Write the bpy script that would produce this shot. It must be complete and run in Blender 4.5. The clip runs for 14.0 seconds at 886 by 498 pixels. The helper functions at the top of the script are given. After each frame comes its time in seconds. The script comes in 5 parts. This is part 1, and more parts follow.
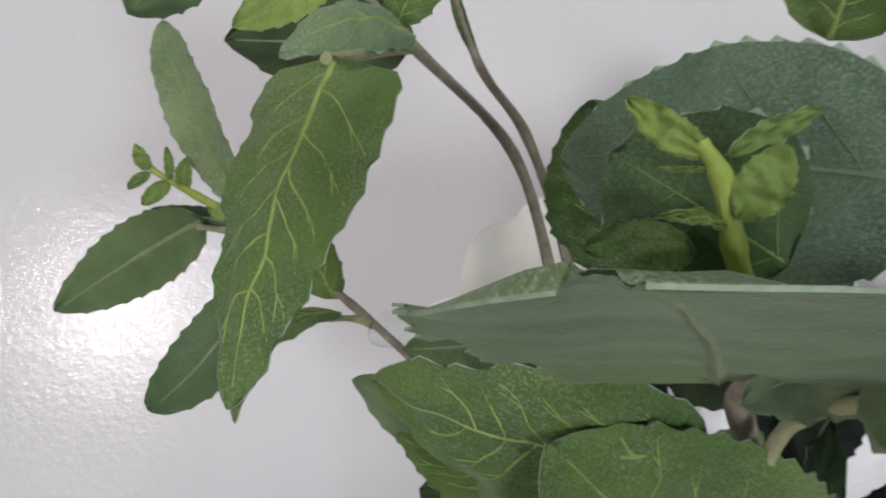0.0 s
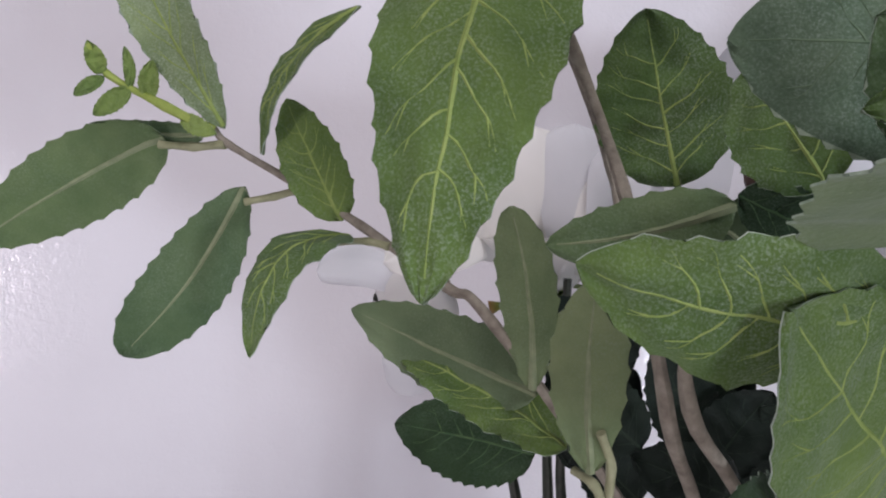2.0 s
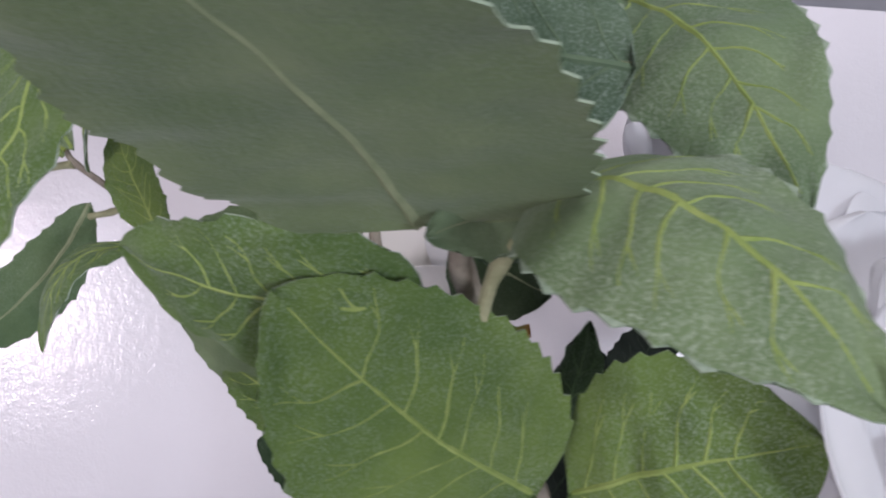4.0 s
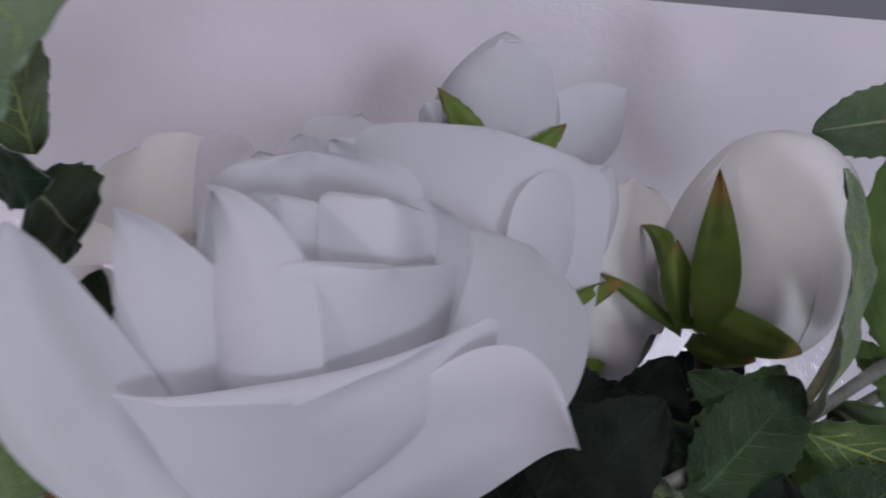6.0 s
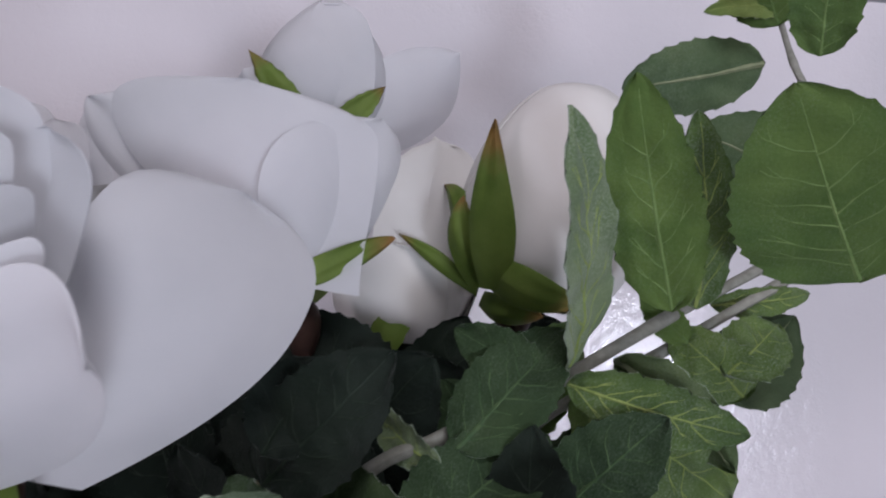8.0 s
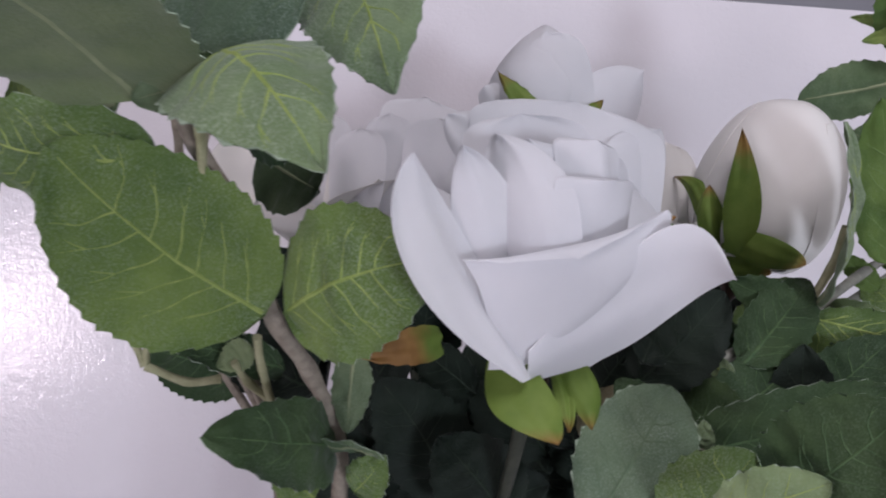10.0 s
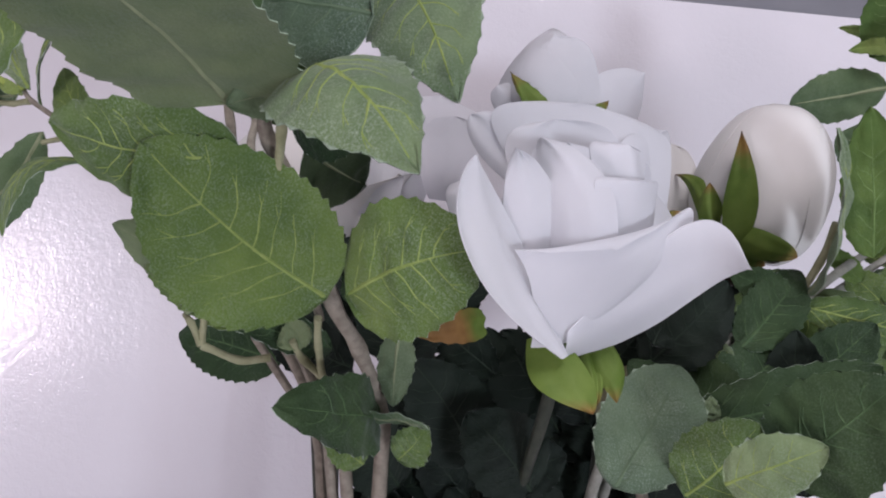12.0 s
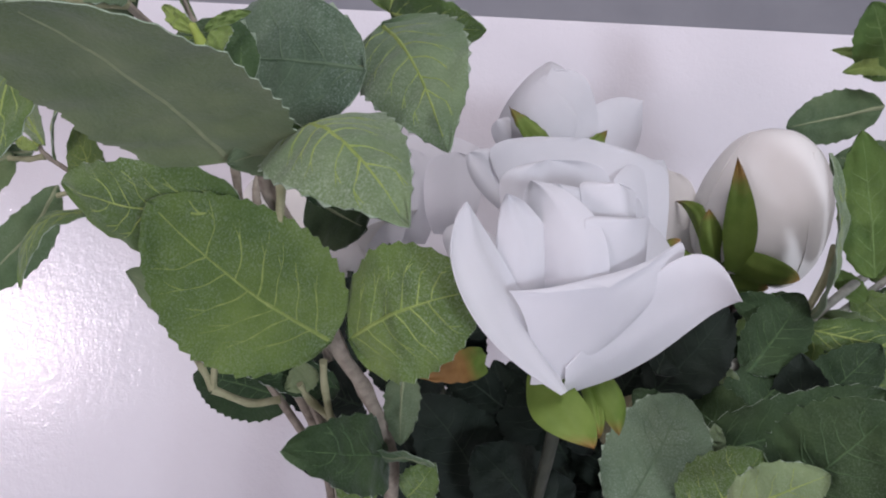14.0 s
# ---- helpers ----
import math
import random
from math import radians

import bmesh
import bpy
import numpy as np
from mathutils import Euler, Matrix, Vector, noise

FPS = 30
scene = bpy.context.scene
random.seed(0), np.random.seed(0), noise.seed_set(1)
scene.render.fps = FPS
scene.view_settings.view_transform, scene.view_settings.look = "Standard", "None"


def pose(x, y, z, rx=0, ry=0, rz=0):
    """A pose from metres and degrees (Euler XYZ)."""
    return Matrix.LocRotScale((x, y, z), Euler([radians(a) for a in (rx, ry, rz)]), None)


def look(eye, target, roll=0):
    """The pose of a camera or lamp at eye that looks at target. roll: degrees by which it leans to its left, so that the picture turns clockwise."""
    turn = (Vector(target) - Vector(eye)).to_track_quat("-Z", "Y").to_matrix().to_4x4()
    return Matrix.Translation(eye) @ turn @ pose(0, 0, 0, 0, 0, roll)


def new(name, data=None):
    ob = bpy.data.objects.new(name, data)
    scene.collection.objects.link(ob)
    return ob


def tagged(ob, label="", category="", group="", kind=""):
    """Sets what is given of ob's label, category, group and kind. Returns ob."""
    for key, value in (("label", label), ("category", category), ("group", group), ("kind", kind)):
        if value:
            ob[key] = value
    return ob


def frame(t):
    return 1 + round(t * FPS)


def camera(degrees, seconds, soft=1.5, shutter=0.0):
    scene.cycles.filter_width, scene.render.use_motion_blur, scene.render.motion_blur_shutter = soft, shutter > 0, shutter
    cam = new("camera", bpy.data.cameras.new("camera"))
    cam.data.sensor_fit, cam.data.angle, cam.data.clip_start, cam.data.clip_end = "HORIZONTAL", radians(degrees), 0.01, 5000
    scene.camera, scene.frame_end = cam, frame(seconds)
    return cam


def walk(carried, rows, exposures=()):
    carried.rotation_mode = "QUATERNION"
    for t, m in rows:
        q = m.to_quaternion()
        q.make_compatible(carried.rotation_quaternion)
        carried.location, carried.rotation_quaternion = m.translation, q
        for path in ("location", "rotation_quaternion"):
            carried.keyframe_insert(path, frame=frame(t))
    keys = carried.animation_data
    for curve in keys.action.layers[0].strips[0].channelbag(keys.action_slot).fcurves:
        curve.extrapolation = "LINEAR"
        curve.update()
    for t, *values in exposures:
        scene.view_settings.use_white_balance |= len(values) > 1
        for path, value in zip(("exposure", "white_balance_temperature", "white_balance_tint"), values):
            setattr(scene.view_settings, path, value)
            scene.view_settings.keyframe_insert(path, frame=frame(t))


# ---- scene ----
cam = camera(64.5, 14.0, soft=2.0, shutter=0.4)
PATH = [
    (0.00, pose(-0.0459, 0.0080, 0.4162, 88.30, -1.82, 4.94)),
    (0.50, pose(-0.0543, 0.0003, 0.4169, 88.27, -1.92, -2.37)),
    (1.00, pose(-0.0748, 0.0132, 0.4097, 87.75, -2.16, -7.68)),
    (1.50, pose(-0.0928, 0.0203, 0.4046, 86.28, -2.20, -9.78)),
    (2.00, pose(-0.1052, 0.0187, 0.4013, 85.68, -1.78, -10.49)),
    (2.20, pose(-0.1061, 0.0150, 0.4024, 85.55, -1.64, -10.53)),
    (4.30, pose(-0.0039, 0.0016, 0.3941, 90.05, -4.50, -0.20)),
    (4.50, pose(0.0024, 0.0014, 0.3967, 89.36, -6.13, -0.24)),
    (5.00, pose(0.0353, 0.0095, 0.3892, 91.60, -5.23, 2.02)),
    (5.50, pose(0.0695, 0.0035, 0.3866, 91.38, -6.38, 2.95)),
    (6.00, pose(0.1002, 0.0127, 0.3894, 90.99, -6.05, 2.88)),
    (6.50, pose(0.1241, 0.0280, 0.3942, 91.12, -6.07, 2.59)),
    (7.00, pose(0.1581, 0.0306, 0.3957, 91.05, -4.82, 1.83)),
    (7.20, pose(0.1683, 0.0333, 0.3945, 91.02, -4.57, 1.35)),
    (9.30, pose(0.0917, -0.0261, 0.3683, 91.18, -4.40, -1.09)),
    (9.50, pose(0.0765, -0.0346, 0.3685, 90.72, -4.04, -1.20)),
    (10.00, pose(0.0456, -0.0489, 0.3682, 90.44, -3.64, -1.65)),
    (10.50, pose(0.0328, -0.0572, 0.3621, 90.26, -3.64, -2.22)),
    (11.00, pose(0.0245, -0.0631, 0.3593, 90.31, -3.46, -2.60)),
    (11.50, pose(0.0297, -0.0657, 0.3624, 90.03, -3.91, -3.17)),
    (12.00, pose(0.0261, -0.0680, 0.3668, 89.80, -4.18, -3.52)),
    (12.50, pose(0.0253, -0.0645, 0.3690, 90.10, -4.39, -3.41)),
    (13.00, pose(0.0254, -0.0598, 0.3707, 90.44, -4.06, -2.99)),
    (13.50, pose(0.0262, -0.0687, 0.3743, 91.10, -3.42, -2.53)),
    (14.00, pose(0.0304, -0.0742, 0.3722, 91.65, -2.13, -2.23)),
]
# the picture darkens and turns bluer while the roses fill it
EXPOSURE = [(0, -0.20, 6800, -4), (1.0, -0.17, 6650, 0), (2.2, -0.05, 6450, 8), (4.3, 0.02, 6400, 9), (5.0, -0.08, 6350, 9), (5.5, -0.45, 6300, 11), (6.0, -0.82, 6200, 12),
            (7.2, -0.48, 6250, 11), (9.3, -0.35, 6450, 11), (10.5, -0.18, 6450, 12), (14, -0.07, 6450, 11)]
walk(cam, PATH, EXPOSURE)

# ---- light ----
world = bpy.data.worlds.new("world")
world.use_nodes = True
scene.world = world
background = world.node_tree.nodes["Background"]
background.inputs[0].default_value = (0.80, 0.84, 1.0, 1)
background.inputs[1].default_value = 0.35


def area(name, eye, target, wide, high, watts, colour):
    lamp = bpy.data.lights.new(name, "AREA")
    lamp.shape, lamp.size, lamp.size_y = "RECTANGLE", wide, high
    lamp.energy, lamp.color = watts, colour
    ob = new(name, lamp)
    ob.matrix_world = look(eye, target)
    return ob


# unseen overhead fill added for the bouquet, daylight from left and right
area("fill_light_above", (0.30, -1.35, 2.1), (0.1, 0.2, 0.4), 0.9, 0.9, 26, (1.0, 0.935, 0.99))
area("window_light_left", (-1.58, -1.80, 0.04), (0.0, 0.25, 0.38), 0.26, 0.36, 17, (1.0, 0.86, 0.96))
area("window_light_front", (0.95, -1.78, -0.04), (0.1, 0.25, 0.4), 0.36, 0.36, 21, (0.84, 0.87, 1.0))


# ---- materials ----
class Nodes:
    def __init__(self, name):
        self.mat = bpy.data.materials.new(name)
        self.mat.use_nodes = True
        self.tree = self.mat.node_tree
        self.bsdf = self.tree.nodes["Principled BSDF"]
        self.out = self.tree.nodes["Material Output"]
        self.coord = self.add("ShaderNodeTexCoord")

    def add(self, kind, **values):
        node = self.tree.nodes.new(kind)
        for key, value in values.items():
            node.inputs[key].default_value = value
        return node

    def link(self, a, b):
        self.tree.links.new(a, b)

    def noise(self, scale, detail=4.0, rough=0.6):
        node = self.add("ShaderNodeTexNoise", Scale=scale, Detail=detail, Roughness=rough)
        self.link(self.coord.outputs["Object"], node.inputs["Vector"])
        return node.outputs["Fac"]

    def ramp(self, fac, stops):
        node = self.add("ShaderNodeValToRGB")
        for n, (place, colour) in enumerate(stops):
            e = node.color_ramp.elements[n] if n < 2 else node.color_ramp.elements.new(place)
            e.position, e.color = place, (*colour, 1)
        self.link(fac, node.inputs["Fac"])
        return node.outputs["Color"]

    def mix(self, fac, a, b, kind="MIX"):
        node = self.tree.nodes.new("ShaderNodeMix")
        node.data_type, node.blend_type = "RGBA", kind
        for value, socket in ((fac, node.inputs[0]), (a, node.inputs[6]), (b, node.inputs[7])):
            if isinstance(value, (int, float)):
                socket.default_value = value
            elif isinstance(value, tuple):
                socket.default_value = (*value, 1)
            else:
                self.link(value, socket)
        return node.outputs[2]

    def bump(self, fac, strength, distance):
        node = self.add("ShaderNodeBump", Strength=strength, Distance=distance)
        self.link(fac, node.inputs["Height"])
        self.link(node.outputs["Normal"], self.bsdf.inputs["Normal"])
        return node.outputs["Normal"]

    def thin(self, colour, share):
        """Lets part of the light through, as cloth does."""
        glow = self.add("ShaderNodeBsdfTranslucent")
        mix = self.add("ShaderNodeMixShader", Fac=share)
        if isinstance(colour, tuple):
            glow.inputs["Color"].default_value = (*colour, 1)
        else:
            self.link(colour, glow.inputs["Color"])
        self.link(self.bsdf.outputs["BSDF"], mix.inputs[1])
        self.link(glow.outputs["BSDF"], mix.inputs[2])
        self.link(mix.outputs["Shader"], self.out.inputs["Surface"])


def cloth_leaf(name, dark, light, fuzz, amount, through_share=0.18, rough=0.75):
    """Printed leaf cloth: mottled green, with pale felt specks."""
    m = Nodes(name)
    random_out = m.add("ShaderNodeObjectInfo").outputs["Random"]
    base = m.ramp(m.noise(55, 5), [(0.30, dark), (0.70, light)])
    tone = m.ramp(random_out, [(0.0, (0.80, 0.84, 0.86)), (1.0, (1.16, 1.10, 0.98))])
    base = m.mix(1.0, base, tone, "MULTIPLY")
    cloudy = m.ramp(m.noise(26, 3), [(0.32, (0.74, 0.80, 0.74)), (0.68, (1.18, 1.12, 1.08))])
    base = m.mix(1.0, base, cloudy, "MULTIPLY")
    specks = m.ramp(m.noise(2000, 3, 0.7), [(0.46, (0, 0, 0)), (0.72, (1, 1, 1))])
    patches = m.ramp(m.noise(38, 3), [(0.36, (0.15, 0.15, 0.15)), (0.66, (1, 1, 1))])
    felt = m.mix(1.0, specks, patches, "MULTIPLY")
    felt = m.mix(1.0, felt, (amount * 0.7,) * 3, "MULTIPLY")
    colour = m.mix(felt, base, fuzz)
    m.link(colour, m.bsdf.inputs["Base Color"])
    m.bsdf.inputs["Roughness"].default_value = rough
    m.bsdf.inputs["Specular IOR Level"].default_value = 0.25
    m.bsdf.inputs["Sheen Weight"].default_value = 0.12 + 0.22 * amount
    m.bsdf.inputs["Sheen Roughness"].default_value = 0.45
    m.bsdf.inputs["Sheen Tint"].default_value = (0.86, 0.95, 0.92, 1)
    m.bump(m.noise(900, 4), 0.6, 0.0006)
    m.thin(colour, through_share)
    return m.mat


def plain(name, dark, light, scale, rough, relief=0.0, share=0.0, spec=0.3, fine=0.0005):
    m = Nodes(name)
    colour = m.ramp(m.noise(scale, 6), [(0.30, dark), (0.72, light)])
    m.link(colour, m.bsdf.inputs["Base Color"])
    m.bsdf.inputs["Roughness"].default_value = rough
    m.bsdf.inputs["Specular IOR Level"].default_value = spec
    if relief:
        m.bump(m.noise(scale * 5, 4), relief, fine)
    if share:
        m.thin(colour, share)
    return m.mat


FUZZ = (0.42, 0.50, 0.42)
green_top = cloth_leaf("leaf green", (0.072, 0.135, 0.034), (0.140, 0.225, 0.060), FUZZ, 0.75)
frosted_top = cloth_leaf("leaf frosted", (0.145, 0.220, 0.112), (0.222, 0.312, 0.168), (0.52, 0.59, 0.49), 0.95)
# dark green cloth, lowered further to hold the shade low in the bouquet
dark_top = cloth_leaf("leaf dark", (0.020, 0.048, 0.017), (0.042, 0.080, 0.031), (0.30, 0.37, 0.30), 0.35, 0.10)
moss_top = cloth_leaf("leaf moss", (0.045, 0.095, 0.040), (0.080, 0.140, 0.062), FUZZ, 0.5)
felted_top = cloth_leaf("leaf dark felted", (0.085, 0.138, 0.085), (0.135, 0.195, 0.120), (0.36, 0.44, 0.38), 0.8, 0.12)
# near-black green: the shade inside the bouquet is put into the colour
shaded_top = cloth_leaf("leaf shaded", (0.0035, 0.009, 0.006), (0.008, 0.018, 0.011), (0.05, 0.07, 0.06), 0.2, 0.02, 0.7)
fresh_top = cloth_leaf("leaf fresh", (0.085, 0.165, 0.040), (0.150, 0.245, 0.065), FUZZ, 0.25, 0.28)
young_top = cloth_leaf("leaf young", (0.170, 0.270, 0.070), (0.280, 0.380, 0.120), (0.55, 0.62, 0.40), 0.4, 0.25)
pale_under = cloth_leaf("leaf underside pale", (0.140, 0.200, 0.110), (0.200, 0.265, 0.150), FUZZ, 0.35, 0.25)
green_under = cloth_leaf("leaf underside", (0.090, 0.150, 0.070), (0.145, 0.212, 0.105), FUZZ, 0.40, 0.20)
dark_under = cloth_leaf("leaf underside dark", (0.038, 0.068, 0.034), (0.065, 0.100, 0.052), (0.30, 0.37, 0.30), 0.2, 0.12)
brown_top = cloth_leaf("leaf withered", (0.105, 0.100, 0.065), (0.175, 0.160, 0.105), FUZZ, 0.3)
rim_pale = plain("leaf rim felt", (0.30, 0.38, 0.30), (0.50, 0.57, 0.48), 800, 0.9)
rim_frost = plain("leaf rim frost", (0.20, 0.27, 0.19), (0.34, 0.41, 0.31), 900, 0.95)
rim_dark = plain("leaf rim dark", (0.03, 0.06, 0.035), (0.07, 0.11, 0.07), 800, 0.9)
vein_yellow = plain("vein yellow", (0.220, 0.310, 0.080), (0.350, 0.430, 0.140), 300, 0.7, share=0.15)
# vein and rim of the inner leaves, darkened for that same shade
vein_shaded = plain("vein shaded", (0.010, 0.020, 0.012), (0.020, 0.036, 0.020), 300, 0.6)
rim_shaded = plain("leaf rim shaded", (0.008, 0.018, 0.012), (0.020, 0.034, 0.024), 800, 0.8)
vein_fresh = plain("vein fresh", (0.100, 0.180, 0.050), (0.170, 0.255, 0.085), 300, 0.7)
vein_felt = plain("vein felted", (0.085, 0.135, 0.080), (0.130, 0.185, 0.110), 300, 0.8)
vein_dull = plain("vein dull", (0.040, 0.085, 0.035), (0.085, 0.140, 0.055), 300, 0.7)
rib_pale = plain("rib pale", (0.185, 0.225, 0.125), (0.270, 0.305, 0.180), 300, 0.75)
bark = plain("stem brown", (0.165, 0.140, 0.110), (0.330, 0.300, 0.240), 260, 0.7, 0.5)
stalk_green = plain("stalk green", (0.230, 0.240, 0.130), (0.370, 0.370, 0.230), 220, 0.65, 0.2)
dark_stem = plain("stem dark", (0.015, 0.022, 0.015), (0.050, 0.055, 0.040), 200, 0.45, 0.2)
young_stem = plain("stem young", (0.240, 0.320, 0.060), (0.360, 0.430, 0.110), 220, 0.65, 0.2)

# kind of leaf: top, underside, rim, vein, rib
FROSTDARK = (felted_top, dark_under, rim_frost, vein_felt, rib_pale)
GREEN = (green_top, green_under, rim_pale, vein_yellow, rib_pale)
FROSTED = (frosted_top, green_under, rim_frost, vein_yellow, rib_pale)
FROSTPALE = (frosted_top, pale_under, rim_frost, vein_yellow, rib_pale)
DARK = (dark_top, dark_under, rim_pale, vein_dull, rib_pale)
MOSS = (moss_top, dark_under, rim_frost, vein_fresh, rib_pale)
SHADED = (shaded_top, shaded_top, rim_shaded, vein_shaded, vein_shaded)
FRESH = (fresh_top, green_under, rim_dark, vein_fresh, rib_pale)
YOUNG_LEAF = (young_top, young_top, rim_pale, vein_yellow, vein_yellow)
PALE = (green_top, pale_under, rim_pale, vein_yellow, rib_pale)
BROWN = (brown_top, brown_top, rim_dark, rib_pale, rib_pale)
YOUNG = young_stem
DARKSTEM = dark_stem
GREYSTEM = plain("stem grey", (0.200, 0.205, 0.170), (0.340, 0.345, 0.300), 240, 0.65, 0.4)


def petal_cloth(name, dark, light, share):
    m = Nodes(name)
    colour = m.ramp(m.noise(30, 4), [(0.30, dark), (0.70, light)])
    m.link(colour, m.bsdf.inputs["Base Color"])
    m.bsdf.inputs["Roughness"].default_value = 0.62
    m.bsdf.inputs["Specular IOR Level"].default_value = 0.25
    m.bsdf.inputs["Sheen Weight"].default_value = 0.2
    m.bump(m.noise(1400, 2), 0.12, 0.0003)
    m.thin(colour, share)
    return m.mat


petal_white = petal_cloth("petal white", (0.86, 0.87, 0.89), (0.91, 0.915, 0.93), 0.50)
petal_cream = petal_cloth("petal cream", (0.86, 0.85, 0.81), (0.91, 0.90, 0.87), 0.14)


def sepal_cloth(name, start):
    m = Nodes(name)
    green = m.ramp(m.noise(60, 4), [(0.3, (0.10, 0.17, 0.025)), (0.7, (0.19, 0.27, 0.055))])
    rust = m.ramp(m.noise(90, 4), [(0.3, (0.20, 0.10, 0.03)), (0.7, (0.34, 0.19, 0.06))])
    where = m.add("ShaderNodeAttribute")
    where.attribute_name = "along"
    sum_node = m.add("ShaderNodeMath")
    m.link(where.outputs["Fac"], sum_node.inputs[0])
    shift = m.add("ShaderNodeMapRange")
    m.link(m.noise(70, 3), shift.inputs["Value"])
    shift.inputs["To Min"].default_value, shift.inputs["To Max"].default_value = -0.25, 0.25
    m.link(shift.outputs["Result"], sum_node.inputs[1])
    fac = m.ramp(sum_node.outputs[0], [(start, (0, 0, 0)), (start + 0.28, (1, 1, 1))])
    colour = m.mix(fac, green, rust)
    m.link(colour, m.bsdf.inputs["Base Color"])
    m.bsdf.inputs["Roughness"].default_value = 0.6
    m.bsdf.inputs["Specular IOR Level"].default_value = 0.3
    m.bump(m.noise(700, 3), 0.25, 0.0005)
    m.thin(colour, 0.15)
    return m.mat


sepal_mat = sepal_cloth("sepal green and rust", 0.72)
sepal_rust = sepal_cloth("sepal rust", 0.10)
hip_mat = plain("rose hip brown", (0.035, 0.018, 0.014), (0.075, 0.040, 0.030), 120, 0.55, 0.2)


def wall_paint():
    """Glossy white paint with roller texture."""
    m = Nodes("white gloss paint")
    colour = m.ramp(m.noise(6, 4), [(0.3, (0.70, 0.685, 0.715)), (0.7, (0.74, 0.725, 0.755))])
    m.link(colour, m.bsdf.inputs["Base Color"])
    m.bsdf.inputs["Roughness"].default_value = 0.12
    m.bsdf.inputs["Specular IOR Level"].default_value = 0.55
    coarse, fine = m.noise(170, 2, 0.5), m.noise(600, 2, 0.5)
    both = m.mix(0.35, coarse, fine)
    m.bump(both, 0.36, 0.0014)
    return m.mat


white_gloss = wall_paint()
grey_paint = plain("grey paint", (0.30, 0.31, 0.34), (0.34, 0.35, 0.38), 8, 0.7, 0.1)
room_paint = plain("room paint", (0.62, 0.61, 0.62), (0.68, 0.67, 0.68), 5, 0.8, 0.1)
table_mat = plain("table top", (0.60, 0.59, 0.60), (0.66, 0.65, 0.66), 20, 0.4, 0.05)


# ---- building helpers ----
def mesh_object(name, verts, faces, mats, parent=None, label="", slots=None, smooth=True):
    me = bpy.data.meshes.new(name)
    me.from_pydata([tuple(p) for p in verts], [], faces)
    for mat in mats:
        me.materials.append(mat)
    if slots is not None:
        me.polygons.foreach_set("material_index", slots)
    if smooth:
        me.polygons.foreach_set("use_smooth", [True] * len(me.polygons))
    if smooth:
        me.set_sharp_from_angle(angle=radians(48))
    me.update()
    ob = new(name, me)
    ob.parent = parent
    if label:
        tagged(ob, label)
    return ob


def box(name, low, high, mat, label, category="wall", kind="structure", bevel=0.003):
    bm = bmesh.new()
    size = Vector(high) - Vector(low)
    centre = (Vector(high) + Vector(low)) / 2
    bmesh.ops.create_cube(bm, size=1, matrix=Matrix.Translation(centre) @ Matrix.Diagonal((*size, 1)))
    bmesh.ops.bevel(bm, geom=bm.edges[:], offset=bevel, segments=2, affect="EDGES")
    me = bpy.data.meshes.new(name)
    bm.to_mesh(me)
    bm.free()
    me.materials.append(mat)
    return tagged(new(name, me), label, category, kind=kind)


def spline(points, steps):
    """Points along a smooth line through the given ones."""
    p = [Vector(q) for q in points]
    p = [2 * p[0] - p[1], *p, 2 * p[-1] - p[-2]]
    out = []
    for a, b, c, d in zip(p, p[1:], p[2:], p[3:]):
        for n in range(steps):
            t = n / steps
            out.append(0.5 * (2 * b + (c - a) * t + (2 * a - 5 * b + 4 * c - d) * t * t + (3 * b - a - 3 * c + d) * t ** 3))
    return [*out, p[-2]]


def tube(points, r0, r1, sides=10, steps=8, knots=0.12):
    line = spline(points, steps)
    verts, faces = [], []
    side = None
    for n, q in enumerate(line):
        ahead = (line[min(n + 1, len(line) - 1)] - line[max(n - 1, 0)]).normalized()
        if side is None:
            side = ahead.orthogonal().normalized()
        side = (side - ahead * side.dot(ahead)).normalized()
        up = ahead.cross(side)
        s = n / (len(line) - 1)
        node = (n % steps) if 0 < n < len(line) - 1 else 9
        swell = 0.22 * math.exp(-min(node, steps - node) ** 2 / 1.6) if sides > 9 and knots > 0.1 else 0
        r = (r0 + (r1 - r0) * s) * (1 + swell + knots * noise.noise(q * 130))
        for k in range(sides):
            a = 2 * math.pi * k / sides
            ridge = 1 + 0.07 * math.sin(3 * a + 9 * s)
            verts.append(q + (side * math.cos(a) + up * math.sin(a)) * r * ridge)
    for n in range(len(line) - 1):
        for k in range(sides):
            a, b = n * sides + k, n * sides + (k + 1) % sides
            faces.append((a, b, b + sides, a + sides))
    faces.append(tuple(range(sides - 1, -1, -1)))
    faces.append(tuple(range(len(verts) - sides, len(verts))))
    return verts, faces


def spray(label):
    return tagged(new("leaf_spray"), label, "foliage", "sprays of the bouquet")


def stem(parent, points, r0, r1, name="stem", mat=None):
    verts, faces = tube(points, r0, r1)
    return mesh_object(name, verts, faces, [mat or (bark if name == "stem" else stalk_green)], parent)


leaf_count = [0]
# outline of a leaf: how bluntly it begins and ends
OVAL, EGG, STRAP, ROUND = (0.55, 0.72), (0.18, 0.74), (0.66, 0.52), (0.48, 0.52)
SHARP, BLUNT = (0.50, 0.92), (0.30, 0.66)


